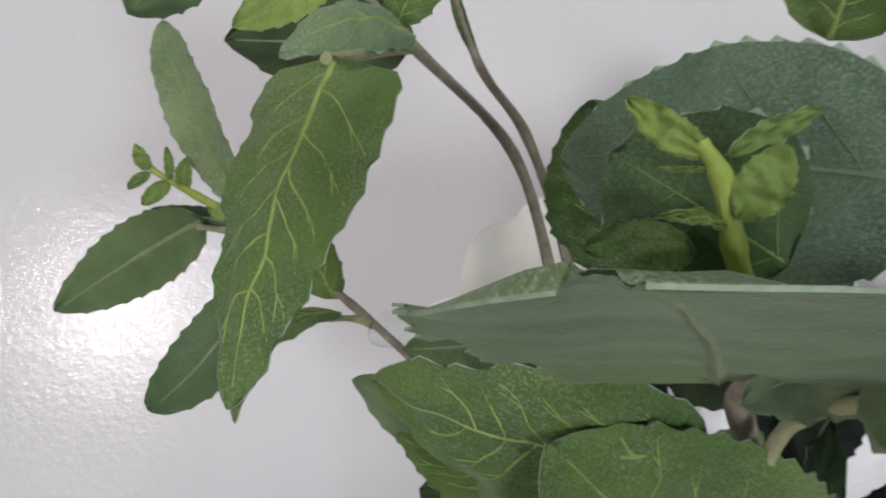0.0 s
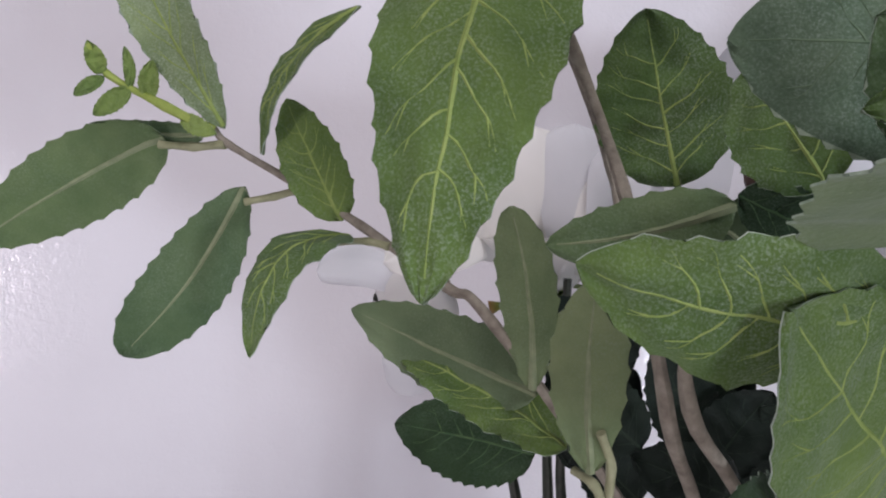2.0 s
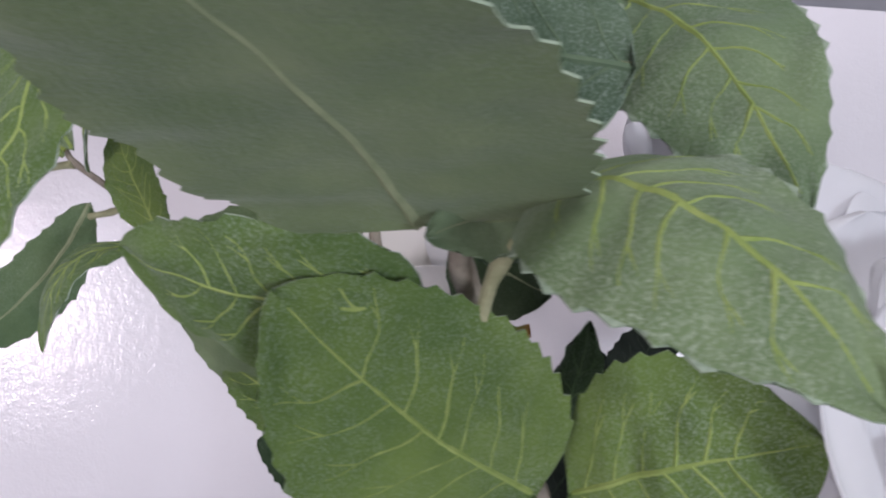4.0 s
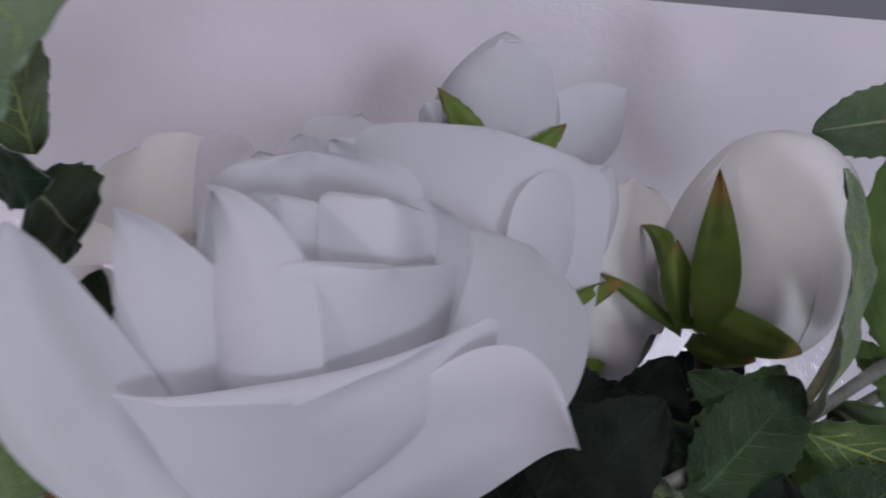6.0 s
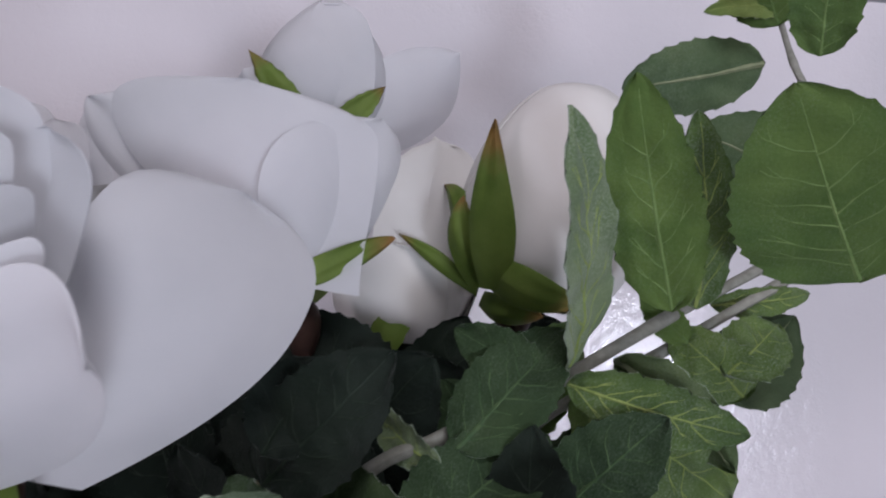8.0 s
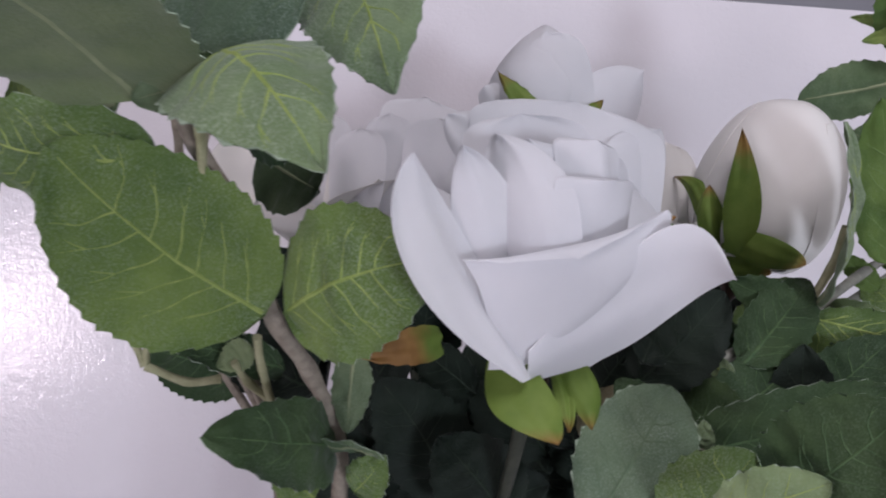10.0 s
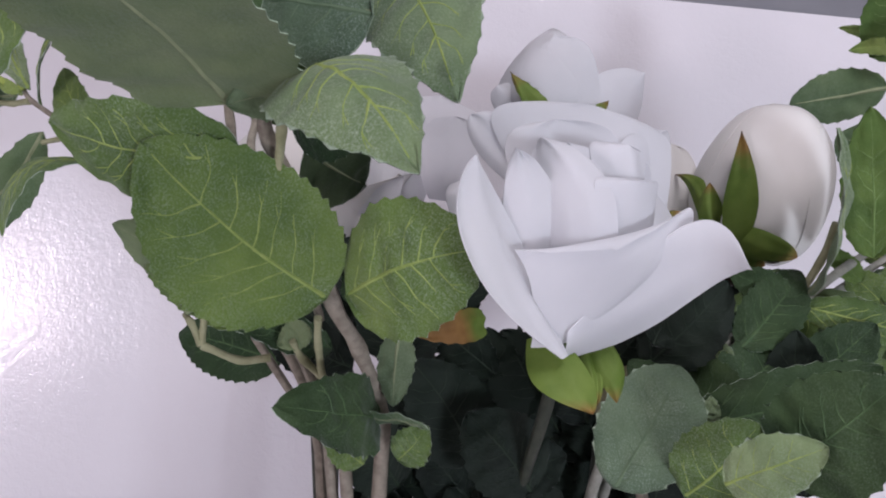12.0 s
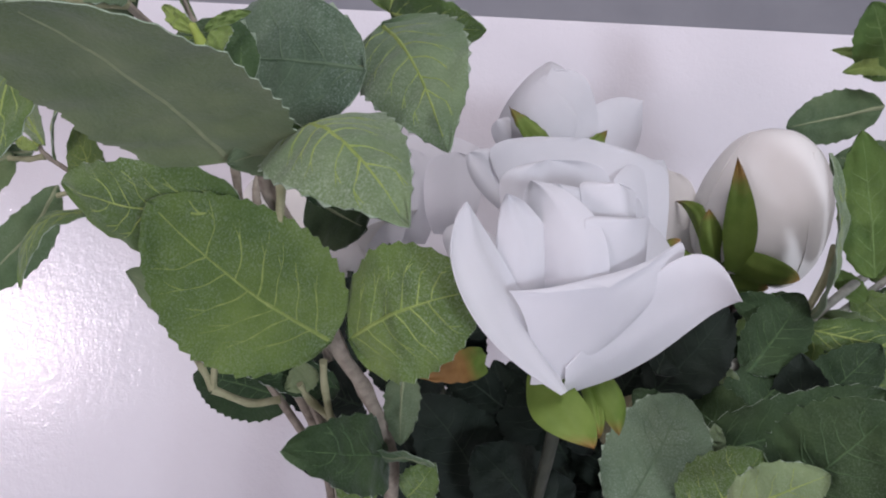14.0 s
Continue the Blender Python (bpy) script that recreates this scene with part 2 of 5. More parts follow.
def leaf(parent, base, tip, normal, width, bend, cup, kind, label="", shape=OVAL, name="leaf"):
    """A serrated cloth leaf from its base to its tip, its upper side along the normal.
    bend: how far the middle is raised, cup: how far the rims are raised, as shares of length and half width."""
    leaf_count[0] += 1
    rng = random.Random(leaf_count[0])
    seed = rng.random() * 50
    base, tip = Vector(base), Vector(tip)
    axis = tip - base
    length = axis.length
    axis.normalize()
    n0 = Vector(normal)
    n0 = (n0 - axis * n0.dot(axis)).normalized()
    cross = n0.cross(axis)
    half = width / 2
    slim = width < 0.55 * length
    teeth = max(7, min(18, int(length / (0.0058 if slim else 0.0040))))
    rows, cols = teeth * 4, 6
    sway = rng.uniform(-0.05, 0.05) * length
    swell = 0.0010 if width > 0.02 else 0.0006

    best = shape[0] / (shape[0] + shape[1])
    top = best ** shape[0] * (1 - best) ** shape[1]

    def outline(s):
        return (max(s, 0) ** shape[0]) * (max(1 - s, 0) ** shape[1]) / top

    def place(s, u, lift=0.0):
        w = half * outline(s)
        if abs(u) > 0.999:
            saw = (s * teeth) % 1
            w += min(0.0021, max(half * 0.13, min(0.0019, half * 0.26))) * (saw ** 1.4 - 0.38) * min(1, 9 * (1 - s), 7 * s) * (0.8 + 0.5 * noise.noise(Vector((s * 9, u, seed))))
        arch = 4 * s * (1 - s) * bend * length
        rise = cup * half * outline(s) * abs(u) ** 1.6
        wave = swell * (noise.noise(Vector((s * 6, u * 2.2, seed))) * 1.6 + 0.5 * abs(u) ** 3 * math.sin(s * 21 + seed + 2 * u))
        quilt = -0.16 * swell * math.cos(2 * math.pi * (s * 6.5 - 0.55 * abs(u)))
        side = sway * math.sin(math.pi * s)
        return base + axis * (s * length) + cross * (u * w + side) + n0 * (arch + rise + wave + quilt + lift)

    def s_noise(s, k, seed):
        return noise.noise(Vector((s * 14, k, seed))) > -0.05

    levels = [0.0] + [0.004 + 0.996 * n / rows for n in range(1, rows + 1)]
    levels[-1] = 0.9985
    us = [-1.0, -0.972] + [-1 + 2 * k / (2 * cols) for k in range(1, 2 * cols)] + [0.972, 1.0]
    felt = kind[2] is rim_frost
    thick = 0.00032
    verts, faces, slots = [], [], []
    for lift in (thick / 2, -thick / 2):
        for s in levels:
            for u in us:
                verts.append(place(s, u, lift))
    wide, size = len(us), len(levels) * len(us)
    for n in range(len(levels) - 1):
        for k in range(wide - 1):
            a = n * wide + k
            faces.append((a, a + 1, a + 1 + wide, a + wide))
            slots.append(2 if felt and k in (0, wide - 2) and s_noise(levels[n], k, seed) else 0)
            a += size
            faces.append((a, a + wide, a + 1 + wide, a + 1))
            slots.append(1)
        for k, flip in ((0, False), (wide - 1, True)):
            a = n * wide + k
            quad = (a, a + wide, a + wide + size, a + size)
            faces.append(quad[::-1] if flip else quad)
            slots.append(2)
    ob = mesh_object(name, verts, faces, kind[:3], parent, label, slots)

    def strips(sign, thickness, pairs):
        v, f = [], []

        def strip(path, r0, r1):
            start = len(v)
            for n, (s, u) in enumerate(path):
                t = n / (len(path) - 1)
                r = r0 + (r1 - r0) * t
                here = place(s, u, sign * thick / 2)
                after = place(min(s + 0.01, 0.99), u + (path[-1][1] - path[0][1]) * 0.02, sign * thick / 2)
                go = (after - here).normalized()
                across = go.cross(n0).normalized()
                v.extend((here - across * r - n0 * sign * 0.00008, here + n0 * sign * r * thickness, here + across * r - n0 * sign * 0.00008))
            for n in range(len(path) - 1):
                for k in range(2):
                    a = start + n * 3 + k
                    f.append((a, a + 1, a + 4, a + 3) if sign > 0 else (a, a + 3, a + 4, a + 1))

        big = min(0.00105, 0.026 * length)
        strip([(0.01 + 0.93 * n / 24, 0.0) for n in range(25)], big * (1.1 if sign < 0 else 0.78), big * 0.2)
        for k in range(pairs):
            for u in (-1, 1):
                s0 = 0.06 + 0.72 * (k + 0.25 * (u > 0) + rng.uniform(-0.22, 0.22)) / pairs
                reach = rng.uniform(0.60, 0.88)
                ds = 0.20 * (1 - 0.4 * s0) + rng.uniform(-0.03, 0.03)
                bow = rng.uniform(0.1, 0.45)
                path = [(s0 + ds * (t * (1 - bow) + bow * t * t) + 0.006 * math.sin(9 * t + seed + 5 * k), u * reach * t) for t in (i / 8 for i in range(9))]
                strip(path, big * rng.uniform(0.34, 0.46), big * 0.12)
                if length > 0.03:
                    mid = path[5]
                    strip([(mid[0] + 0.075 * t, mid[1] + u * 0.16 * t) for t in (i / 4 for i in range(5))], big * 0.26, big * 0.10)
        return v, f

    pairs = 6 if length > 0.035 else 4
    if length > 0.016:
        v, f = strips(1, 0.45, pairs)
        mesh_object("vein", v, f, [kind[3]], ob)
        v, f = strips(-1, 0.7, 0)
        mesh_object("midrib", v, f, [kind[4]], ob)
    return ob


# ---- room ----
box("wall_back", (-1.9, 0.470, -0.4), (2.1, 0.53, 0.573), white_gloss, "low white wall with glossy roller-textured paint", bevel=0.004)
box("wall_far", (-3.0, 1.35, -0.4), (3.2, 1.42, 2.7), grey_paint, "smooth blue-grey wall behind the low white wall")
box("wall_left", (-3.0, -2.6, -0.4), (-2.93, 1.35, 2.7), room_paint, "plain pale painted wall")
box("wall_right", (3.13, -2.6, -0.4), (3.2, 1.35, 2.7), room_paint, "plain pale painted wall")
box("wall_front", (-3.0, -2.67, -0.4), (3.2, -2.6, 2.7), room_paint, "plain pale painted wall")
box("ceiling", (-3.0, -2.6, 2.7), (3.2, 1.42, 2.77), room_paint, "plain pale ceiling", "ceiling")
box("floor", (-3.0, -2.6, -0.47), (3.2, 1.42, -0.4), room_paint, "plain pale floor", "floor")
box("table_top", (-0.6, -0.12, -0.03), (0.8, 0.46, 0.0), table_mat, "plain white table top under the bouquet", "table")


# ---- roses ----
def frame_of(axis):
    axis = Vector(axis).normalized()
    side = axis.cross(Vector((0, 0, 1)))
    side = side.normalized() if side.length > 0.1 else Vector((1, 0, 0))
    return axis, side, axis.cross(side)


petal_count = [0]


def petal(parent, base, axis, azimuth, foot, height, width, wrap, lean0, lean1, curl=0.0, roll=0.0, point=0.12, mat=None, name="petal", thick=0.00035, ripple=1.0):
    """A cloth petal or sepal. azimuth: degrees round the axis; foot: distance of its foot from the axis; wrap: radius across;
    lean0, lean1: degrees from the axis at foot and tip; curl: degrees more at the very tip; roll: how far the rims roll outwards."""
    petal_count[0] += 1
    seed = petal_count[0] * 3.7
    a, e1, e2 = frame_of(axis)
    base = Vector(base)
    az = radians(azimuth)
    er = e1 * math.cos(az) + e2 * math.sin(az)
    et = a.cross(er)
    rows, cols = 18, 16
    profile, r, z = [], foot, 0.0
    for n in range(rows + 1):
        s = n / rows
        profile.append((r, z, s))
        phi = radians(lean0 + (lean1 - lean0) * s + curl * max(0, (s - 0.6) / 0.4) ** 2)
        r += math.sin(phi) * height / rows
        z += math.cos(phi) * height / rows
    verts = []
    for lift in (thick / 2, -thick / 2):
        for r, z, s in profile:
            w = width / 2 * (0.30 + 0.70 * math.sin(min(1.0, s * 1.35) * math.pi / 2)) if s < 0.74 else width / 2 * (1 - ((s - 0.74) / 0.26) ** 2.4) ** 0.5 if s < 1 else 0.0
            w = max(w, width * 0.02)
            for k in range(cols + 1):
                u = -1 + 2 * k / cols
                theta = u * w / wrap
                shape = noise.noise(Vector((s * 2.2, u * 1.6, seed)))
                bulge = ripple * (0.0016 * shape + 0.0006 * s * math.sin(5 * u + seed))
                top = point * height * 0.25 * (1 - abs(u)) ** 2 * max(0, s - 0.7) / 0.3
                out = roll * max(0, s - 0.25) * abs(u) ** 3 * w
                p = a * (z + top + 0.0012 * s * shape * ripple) + er * (r - wrap * (1 - math.cos(theta)) + bulge + out + lift) + et * (wrap * math.sin(theta))
                verts.append(base + p)
    wide, size = cols + 1, (rows + 1) * (cols + 1)
    faces = []
    for n in range(rows):
        for k in range(cols):
            q = n * wide + k
            faces.append((q, q + 1, q + 1 + wide, q + wide))
            q += size
            faces.append((q, q + wide, q + 1 + wide, q + 1))
        for k in (0, cols):
            q = n * wide + k
            quad = (q, q + wide, q + wide + size, q + size)
            faces.append(quad if k == 0 else quad[::-1])
    q = rows * wide
    for k in range(cols):
        faces.append((q + k, q + k + 1, q + k + 1 + size, q + k + size))
    ob = mesh_object(name, verts, faces, [mat or petal_white], parent)
    if name == "sepal":
        along = ob.data.attributes.new("along", "FLOAT", "POINT")
        along.data.foreach_set("value", [s for _ in (0, 1) for _, _, s in profile for _ in range(wide)])
    return ob


def shell(parent, base, axis, azimuth, span, height, radius, out, stop=1.0, full=0.62, mat=None, droop=0.10, flare=0.0, tilt=0.0):
    """A petal wrapped closely round a bud: a patch of an egg, span degrees wide, out metres above the egg itself."""
    petal_count[0] += 1
    seed = petal_count[0] * 4.1
    a, e1, e2 = frame_of(axis)
    rows, cols, thick = 26, 30, 0.0004
    verts = []
    for lift in (thick / 2, -thick / 2):
        for n in range(rows + 1):
            s = stop * n / rows
            r = radius * max(0.0, math.sin(math.pi * s ** 0.80)) ** full
            w = span / 2 * (0.55 + 0.45 * math.sin(min(1, n / rows / 0.6) * math.pi / 2))
            for k in range(cols + 1):
                u = -1 + 2 * k / cols
                dip = 1 - (droop * abs(u) ** 2.2 + tilt * u) * n / rows
                sk = s * dip
                rk = radius * max(0.0, math.sin(math.pi * sk ** 0.80)) ** full
                g = radians(azimuth + u * w)
                wave = 0.0011 * noise.noise(Vector((s * 2.5, u * 1.7, seed)))
                edge = out * (0.9 + 0.1 * abs(u) ** 4)
                rim = flare * max(0.0, (n / rows - 0.72) / 0.28) ** 2 * (1 + 0.5 * noise.noise(Vector((u * 2, seed, 1))))
                rr = rk + edge + wave + lift + rim
                verts.append(Vector(base) + a * (sk * height) + (e1 * math.cos(g) + e2 * math.sin(g)) * max(rr, 0.0002))
    wide, size = cols + 1, (rows + 1) * (cols + 1)
    faces = []
    for n in range(rows):
        for k in range(cols):
            q = n * wide + k
            faces.append((q, q + 1, q + 1 + wide, q + wide))
            q += size
            faces.append((q, q + wide, q + 1 + wide, q + 1))
        for k in (0, cols):
            q = n * wide + k
            quad = (q, q + wide, q + wide + size, q + size)
            faces.append(quad if k == 0 else quad[::-1])
    q = rows * wide
    for k in range(cols):
        faces.append((q + k, q + k + 1, q + k + 1 + size, q + k + size))
    return mesh_object("petal", verts, faces, [mat or petal_white], parent)


def bud(parent, base, axis, height, radius, first, full=0.62, mat=None):
    """Five petals folded one over the other into a closed bud."""
    for k, (turn, span, out, stop) in enumerate(((0, 200, 0.0, 1.0), (180, 200, 0.0002, 1.0), (70, 160, 0.0006, 0.985), (200, 160, 0.0010, 0.97), (310, 150, 0.0013, 0.95))):
        shell(parent, base, axis, first + turn, span, height, radius, out, stop, full, mat)


def sheet(parent, base, tip, normal, width, bend, cup, sway=0.0, curl=0.0, blunt=0.5, mat=None, name="petal"):
    """A broad petal from its foot to its tip, its seen side along the normal. bend: bulge of the middle, cup: rims forward,
    sway: bulge to one side, curl: tip forward, as shares of the length; blunt: how square its tip is."""
    petal_count[0] += 1
    seed = petal_count[0] * 5.3
    base, tip = Vector(base), Vector(tip)
    axis = tip - base
    length = axis.length
    axis.normalize()
    n0 = Vector(normal)
    n0 = (n0 - axis * n0.dot(axis)).normalized()
    cross = n0.cross(axis)
    rows, cols, thick = 24, 20, 0.00035
    verts = []
    for lift in (thick / 2, -thick / 2):
        for n in range(rows + 1):
            s = n / rows
            w = width / 2 * (0.34 + 0.66 * math.sin(min(1.0, s / 0.62) * math.pi / 2))
            if s > 0.62:
                w *= max(0.0, 1 - ((s - 0.62) / 0.38) ** (2 + 3 * blunt)) ** 0.5
            if name == "sepal":
                notch = 1 + 0.10 * math.sin(s * 34 + seed) * s
                w = width / 2 * 1.75 * (s + 0.10) ** 0.42 * (1.002 - s) ** 0.75 * notch
            w = max(w, width * 0.015)
            for k in range(cols + 1):
                u = -1 + 2 * k / cols
                wave = 0.0013 * noise.noise(Vector((s * 2.0, u * 1.5, seed))) + 0.0005 * s * abs(u) * math.sin(7 * u + 4 * s + seed)
                rise = 4 * s * (1 - s) * bend * length + cup * (u * w) ** 2 / (width / 2) + curl * length * max(0.0, (s - 0.7) / 0.3) ** 2 + wave
                verts.append(base + axis * (s * length * (1 - 0.05 * abs(u) ** 2)) + cross * (u * w + 4 * s * (1 - s) * sway * length) + n0 * (rise + lift))
    wide, size = cols + 1, (rows + 1) * (cols + 1)
    faces = []
    for n in range(rows):
        for k in range(cols):
            q = n * wide + k
            faces.append((q, q + 1, q + 1 + wide, q + wide))
            q += size
            faces.append((q, q + wide, q + 1 + wide, q + 1))
        for k in (0, cols):
            q = n * wide + k
            quad = (q, q + wide, q + wide + size, q + size)
            faces.append(quad if k == 0 else quad[::-1])
    ob = mesh_object(name, verts, faces, [mat or petal_white], parent)
    if name == "sepal":
        along = ob.data.attributes.new("along", "FLOAT", "POINT")
        along.data.foreach_set("value", [n / rows for _ in (0, 1) for n in range(rows + 1) for _ in range(wide)])
    return ob


def panel(parent, base, tip, left, right, belly, widest=0.6, foot=0.35, blunt=0.5, lip=0.0, rims=0.0, mat=None, name="petal"):
    """A petal from its foot to its tip, as broad as from left to right at its widest part. belly: how far its middle bulges to the
    room, lip: how far its end rolls outwards, rims: how far its side rims roll outwards, in metres; blunt: 0 pointed, 1 square."""
    petal_count[0] += 1
    seed = petal_count[0] * 6.1
    base, tip, left, right = Vector(base), Vector(tip), Vector(left), Vector(right)
    across = (right - left) / 2
    middle = (left + right) / 2
    n0 = across.cross(tip - base).normalized()
    if n0.y > 0:
        n0.negate()
    # control point of a curve that meets the middle at its widest part
    h = widest
    control = (middle + n0 * belly - base * (1 - h) ** 2 - tip * h * h) / (2 * h * (1 - h))
    rows, cols, thick = 26, 22, 0.00035
    p, q = 1.5 + 2.5 * blunt, 0.95 - 0.5 * blunt
    verts = []
    for lift in (thick / 2, -thick / 2):
        for n in range(rows + 1):
            t = n / rows
            if t < h:
                w = foot + (1 - foot) * math.sin(t / h * math.pi / 2)
            else:
                w = max(0.0, 1 - ((t - h) / (1 - h)) ** p) ** q
            w = max(w, 0.012)
            spine = base * (1 - t) ** 2 + control * 2 * t * (1 - t) + tip * t * t
            for k in range(cols + 1):
                u = -1 + 2 * k / cols
                v = noise.noise(Vector((t * 1.9, u * 1.4, seed)))
                ruffle = 0.0007 * t * u * u * math.sin(4.5 * u + 5 * t + seed)
                out = -belly * u * u * w * 0.9 + 0.0014 * v * min(1, 3 * t) + ruffle
                out += lip * max(0.0, (t - 0.72) / 0.28) ** 2 * (1 - 0.3 * u * u) + rims * abs(u) ** 4 * w
                sink = Vector((0, 0, -0.6 * lip * max(0.0, (t - 0.86) / 0.14) ** 2))
                verts.append(spine + across * (u * w) + n0 * (out + lift) + sink)
    wide, size = cols + 1, (rows + 1) * (cols + 1)
    faces = []
    for n in range(rows):
        for k in range(cols):
            c = n * wide + k
            faces.append((c, c + 1, c + 1 + wide, c + wide))
            c += size
            faces.append((c, c + wide, c + 1 + wide, c + 1))
        for k in (0, cols):
            c = n * wide + k
            quad = (c, c + wide, c + wide + size, c + size)
            faces.append(quad if k == 0 else quad[::-1])
    ob = mesh_object(name, verts, faces, [mat or petal_white], parent)
    if name == "sepal":
        along = ob.data.attributes.new("along", "FLOAT", "POINT")
        along.data.foreach_set("value", [n / rows for _ in (0, 1) for n in range(rows + 1) for _ in range(wide)])
    return ob


def lathe(parent, base, axis, rings, mat, name):
    a, e1, e2 = frame_of(axis)
    verts, faces, sides = [], [], 20
    for r, z in rings:
        for k in range(sides):
            g = 2 * math.pi * k / sides
            verts.append(Vector(base) + a * z + (e1 * math.cos(g) + e2 * math.sin(g)) * r * (1 + 0.03 * math.sin(3 * g)))
    for n in range(len(rings) - 1):
        for k in range(sides):
            p, q = n * sides + k, n * sides + (k + 1) % sides
            faces.append((p, q, q + sides, p + sides))
    faces.append(tuple(range(len(verts) - sides, len(verts))))
    return mesh_object(name, verts, faces, [mat], parent)


def rose(label, base, axis, spin, size, rings, sepals, stalk, mat=None, hip=True):
    """rings: (count, first azimuth, foot, height, width, wrap, lean0, lean1, curl, roll), in millimetres and degrees."""
    ob = tagged(new("rose"), label, "rose", "roses of the bouquet")
    for count, first, foot, height, width, wrap, lean0, lean1, curl, roll in rings:
        for k in range(count):
            j = noise.noise(Vector((k * 3.1, first, height))) if count > 1 else 0.0
            petal(ob, base, axis, spin + first + 360 * k / count + 8 * j, foot * size / 1000, height * size / 1000 * (1 + 0.06 * j), width * size / 1000, wrap * size / 1000, lean0, lean1 + 6 * j, curl, roll, mat=mat)
    for azimuth, length, wide, lean0, lean1 in sepals:
        petal(ob, base, axis, spin + azimuth, 0.004, length / 1000, wide / 1000, 0.012, lean0, lean1, 8, 0.0, 0.9, sepal_mat, "sepal", 0.0005, 0.6)
    a = Vector(axis).normalized()
    if hip:
        lathe(ob, Vector(base) - a * 0.013, axis, [(0.0018, -0.002), (0.0032, 0.0), (0.0052, 0.005), (0.0058, 0.009), (0.0050, 0.013), (0.0030, 0.016)], hip_mat, "hip")
    verts, faces = tube([Vector(base) - a * 0.012, *[Vector(p) for p in stalk]], 0.0021, 0.0024)
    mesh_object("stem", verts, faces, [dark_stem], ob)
    return ob


CORE = [
    (3, 0, 1.5, 57, 30, 8.5, 10, -6, 0, 0.0),
    (3, 50, 3.0, 60, 42, 13, 20, -4, 4, 0.0),
    (4, 20, 4.0, 62, 50, 18, 30, -4, 12, 0.02),
]
SKIRT = [(5, 65, 5.0, 58, 50, 28, 52, 34, 30, 0.06)]
rose_main = rose("large open white cloth rose", (0.078, 0.150, 0.338), (-0.02, -0.40, 0.91), 0, 1.0,
                 [], [],
                 [(0.074, 0.19, 0.24), (0.07, 0.2, 0.0)])
rose_half = rose("half-open white cloth rose", (0.117, 0.228, 0.366), (-0.12, -0.12, 0.95), 20, 1.0,
                 [(3, 0, 1.5, 46, 20, 7, 8, -4, 0, 0.0)],
                 [(290, 30, 12, 80, 60)],
                 [(0.11, 0.21, 0.25), (0.095, 0.21, 0.0)])
# heart of the open rose: a few tightly wound petals
for first, span, height, radius, stop, droop, flare, tilt in (
        (40, 200, 0.066, 0.0050, 0.86, 0.10, 0.001, 0.06), (220, 200, 0.066, 0.0056, 0.86, 0.10, 0.001, -0.06),
        (130, 190, 0.068, 0.0092, 0.86, 0.12, 0.002, 0.06), (300, 190, 0.067, 0.0096, 0.85, 0.14, 0.002, 0.06)):
    shell(rose_main, (0.0765, 0.1400, 0.3380), (0.02, -0.22, 0.97), first, span, height, radius, 0.0, stop, 0.50, None, droop, flare, tilt)
# petals round the heart, from the back to the front
panel(rose_main, (0.0780, 0.1440, 0.3430), (0.0680, 0.1360, 0.4075), (0.0545, 0.1280, 0.3920), (0.0900, 0.1390, 0.3980), -0.002, 0.74, 0.5, 0.6, 0.002)
panel(rose_main, (0.0800, 0.1440, 0.3430), (0.0900, 0.1400, 0.4010), (0.0740, 0.1420, 0.3900), (0.0985, 0.1370, 0.3860), -0.001, 0.70, 0.5, 0.5, 0.001)
panel(rose_main, (0.0740, 0.1280, 0.3520), (0.0690, 0.1190, 0.3985), (0.0615, 0.1215, 0.3915), (0.0775, 0.1200, 0.3905), 0.004, 0.78, 0.5, 0.8, 0.002)
panel(rose_main, (0.0830, 0.1280, 0.3520), (0.0845, 0.1200, 0.3995), (0.0755, 0.1175, 0.3930), (0.0930, 0.1260, 0.3920), 0.004, 0.82, 0.5, 1.0, 0.002)
panel(rose_main, (0.0850, 0.1230, 0.3500), (0.0870, 0.1130, 0.3895), (0.0735, 0.1060, 0.3835), (0.0965, 0.1260, 0.3860), 0.005, 0.80, 0.5, 1.0, 0.002)
panel(rose_main, (0.0720, 0.1200, 0.3480), (0.0610, 0.1140, 0.3985), (0.0600, 0.1150, 0.3780), (0.0800, 0.1065, 0.3800), 0.005, 0.55, 0.7, 0.20, 0.002)
BACK_BASE, BACK_AXIS = (0.100, 0.318, 0.420), (0.03, 0.0, 1.0)
rose_back = rose("closed white cloth rosebud", BACK_BASE, BACK_AXIS, 0, 1.0, [], [(60, 26, 9, 60, 10), (240, 24, 9, 100, 120)],
                 [(0.09, 0.29, 0.25), (0.085, 0.24, 0.0)])
bud(rose_back, BACK_BASE, BACK_AXIS, 0.072, 0.027, 75, 0.75)
BUD_BASE, BUD_AXIS = (0.1835, 0.254, 0.3710), (0.26, -0.05, 0.96)
rose_bud = rose("plump white cloth rosebud with green sepals", BUD_BASE, BUD_AXIS, 0, 1.0, [], [(340, 30, 16, 85, 20), (290, 34, 18, 75, 0), (60, 34, 14, 70, 0)],
                [(0.165, 0.262, 0.31), (0.11, 0.22, 0.0)], petal_cream)
bud(rose_bud, BUD_BASE, BUD_AXIS, 0.0750, 0.0290, 150, 0.38, petal_cream)
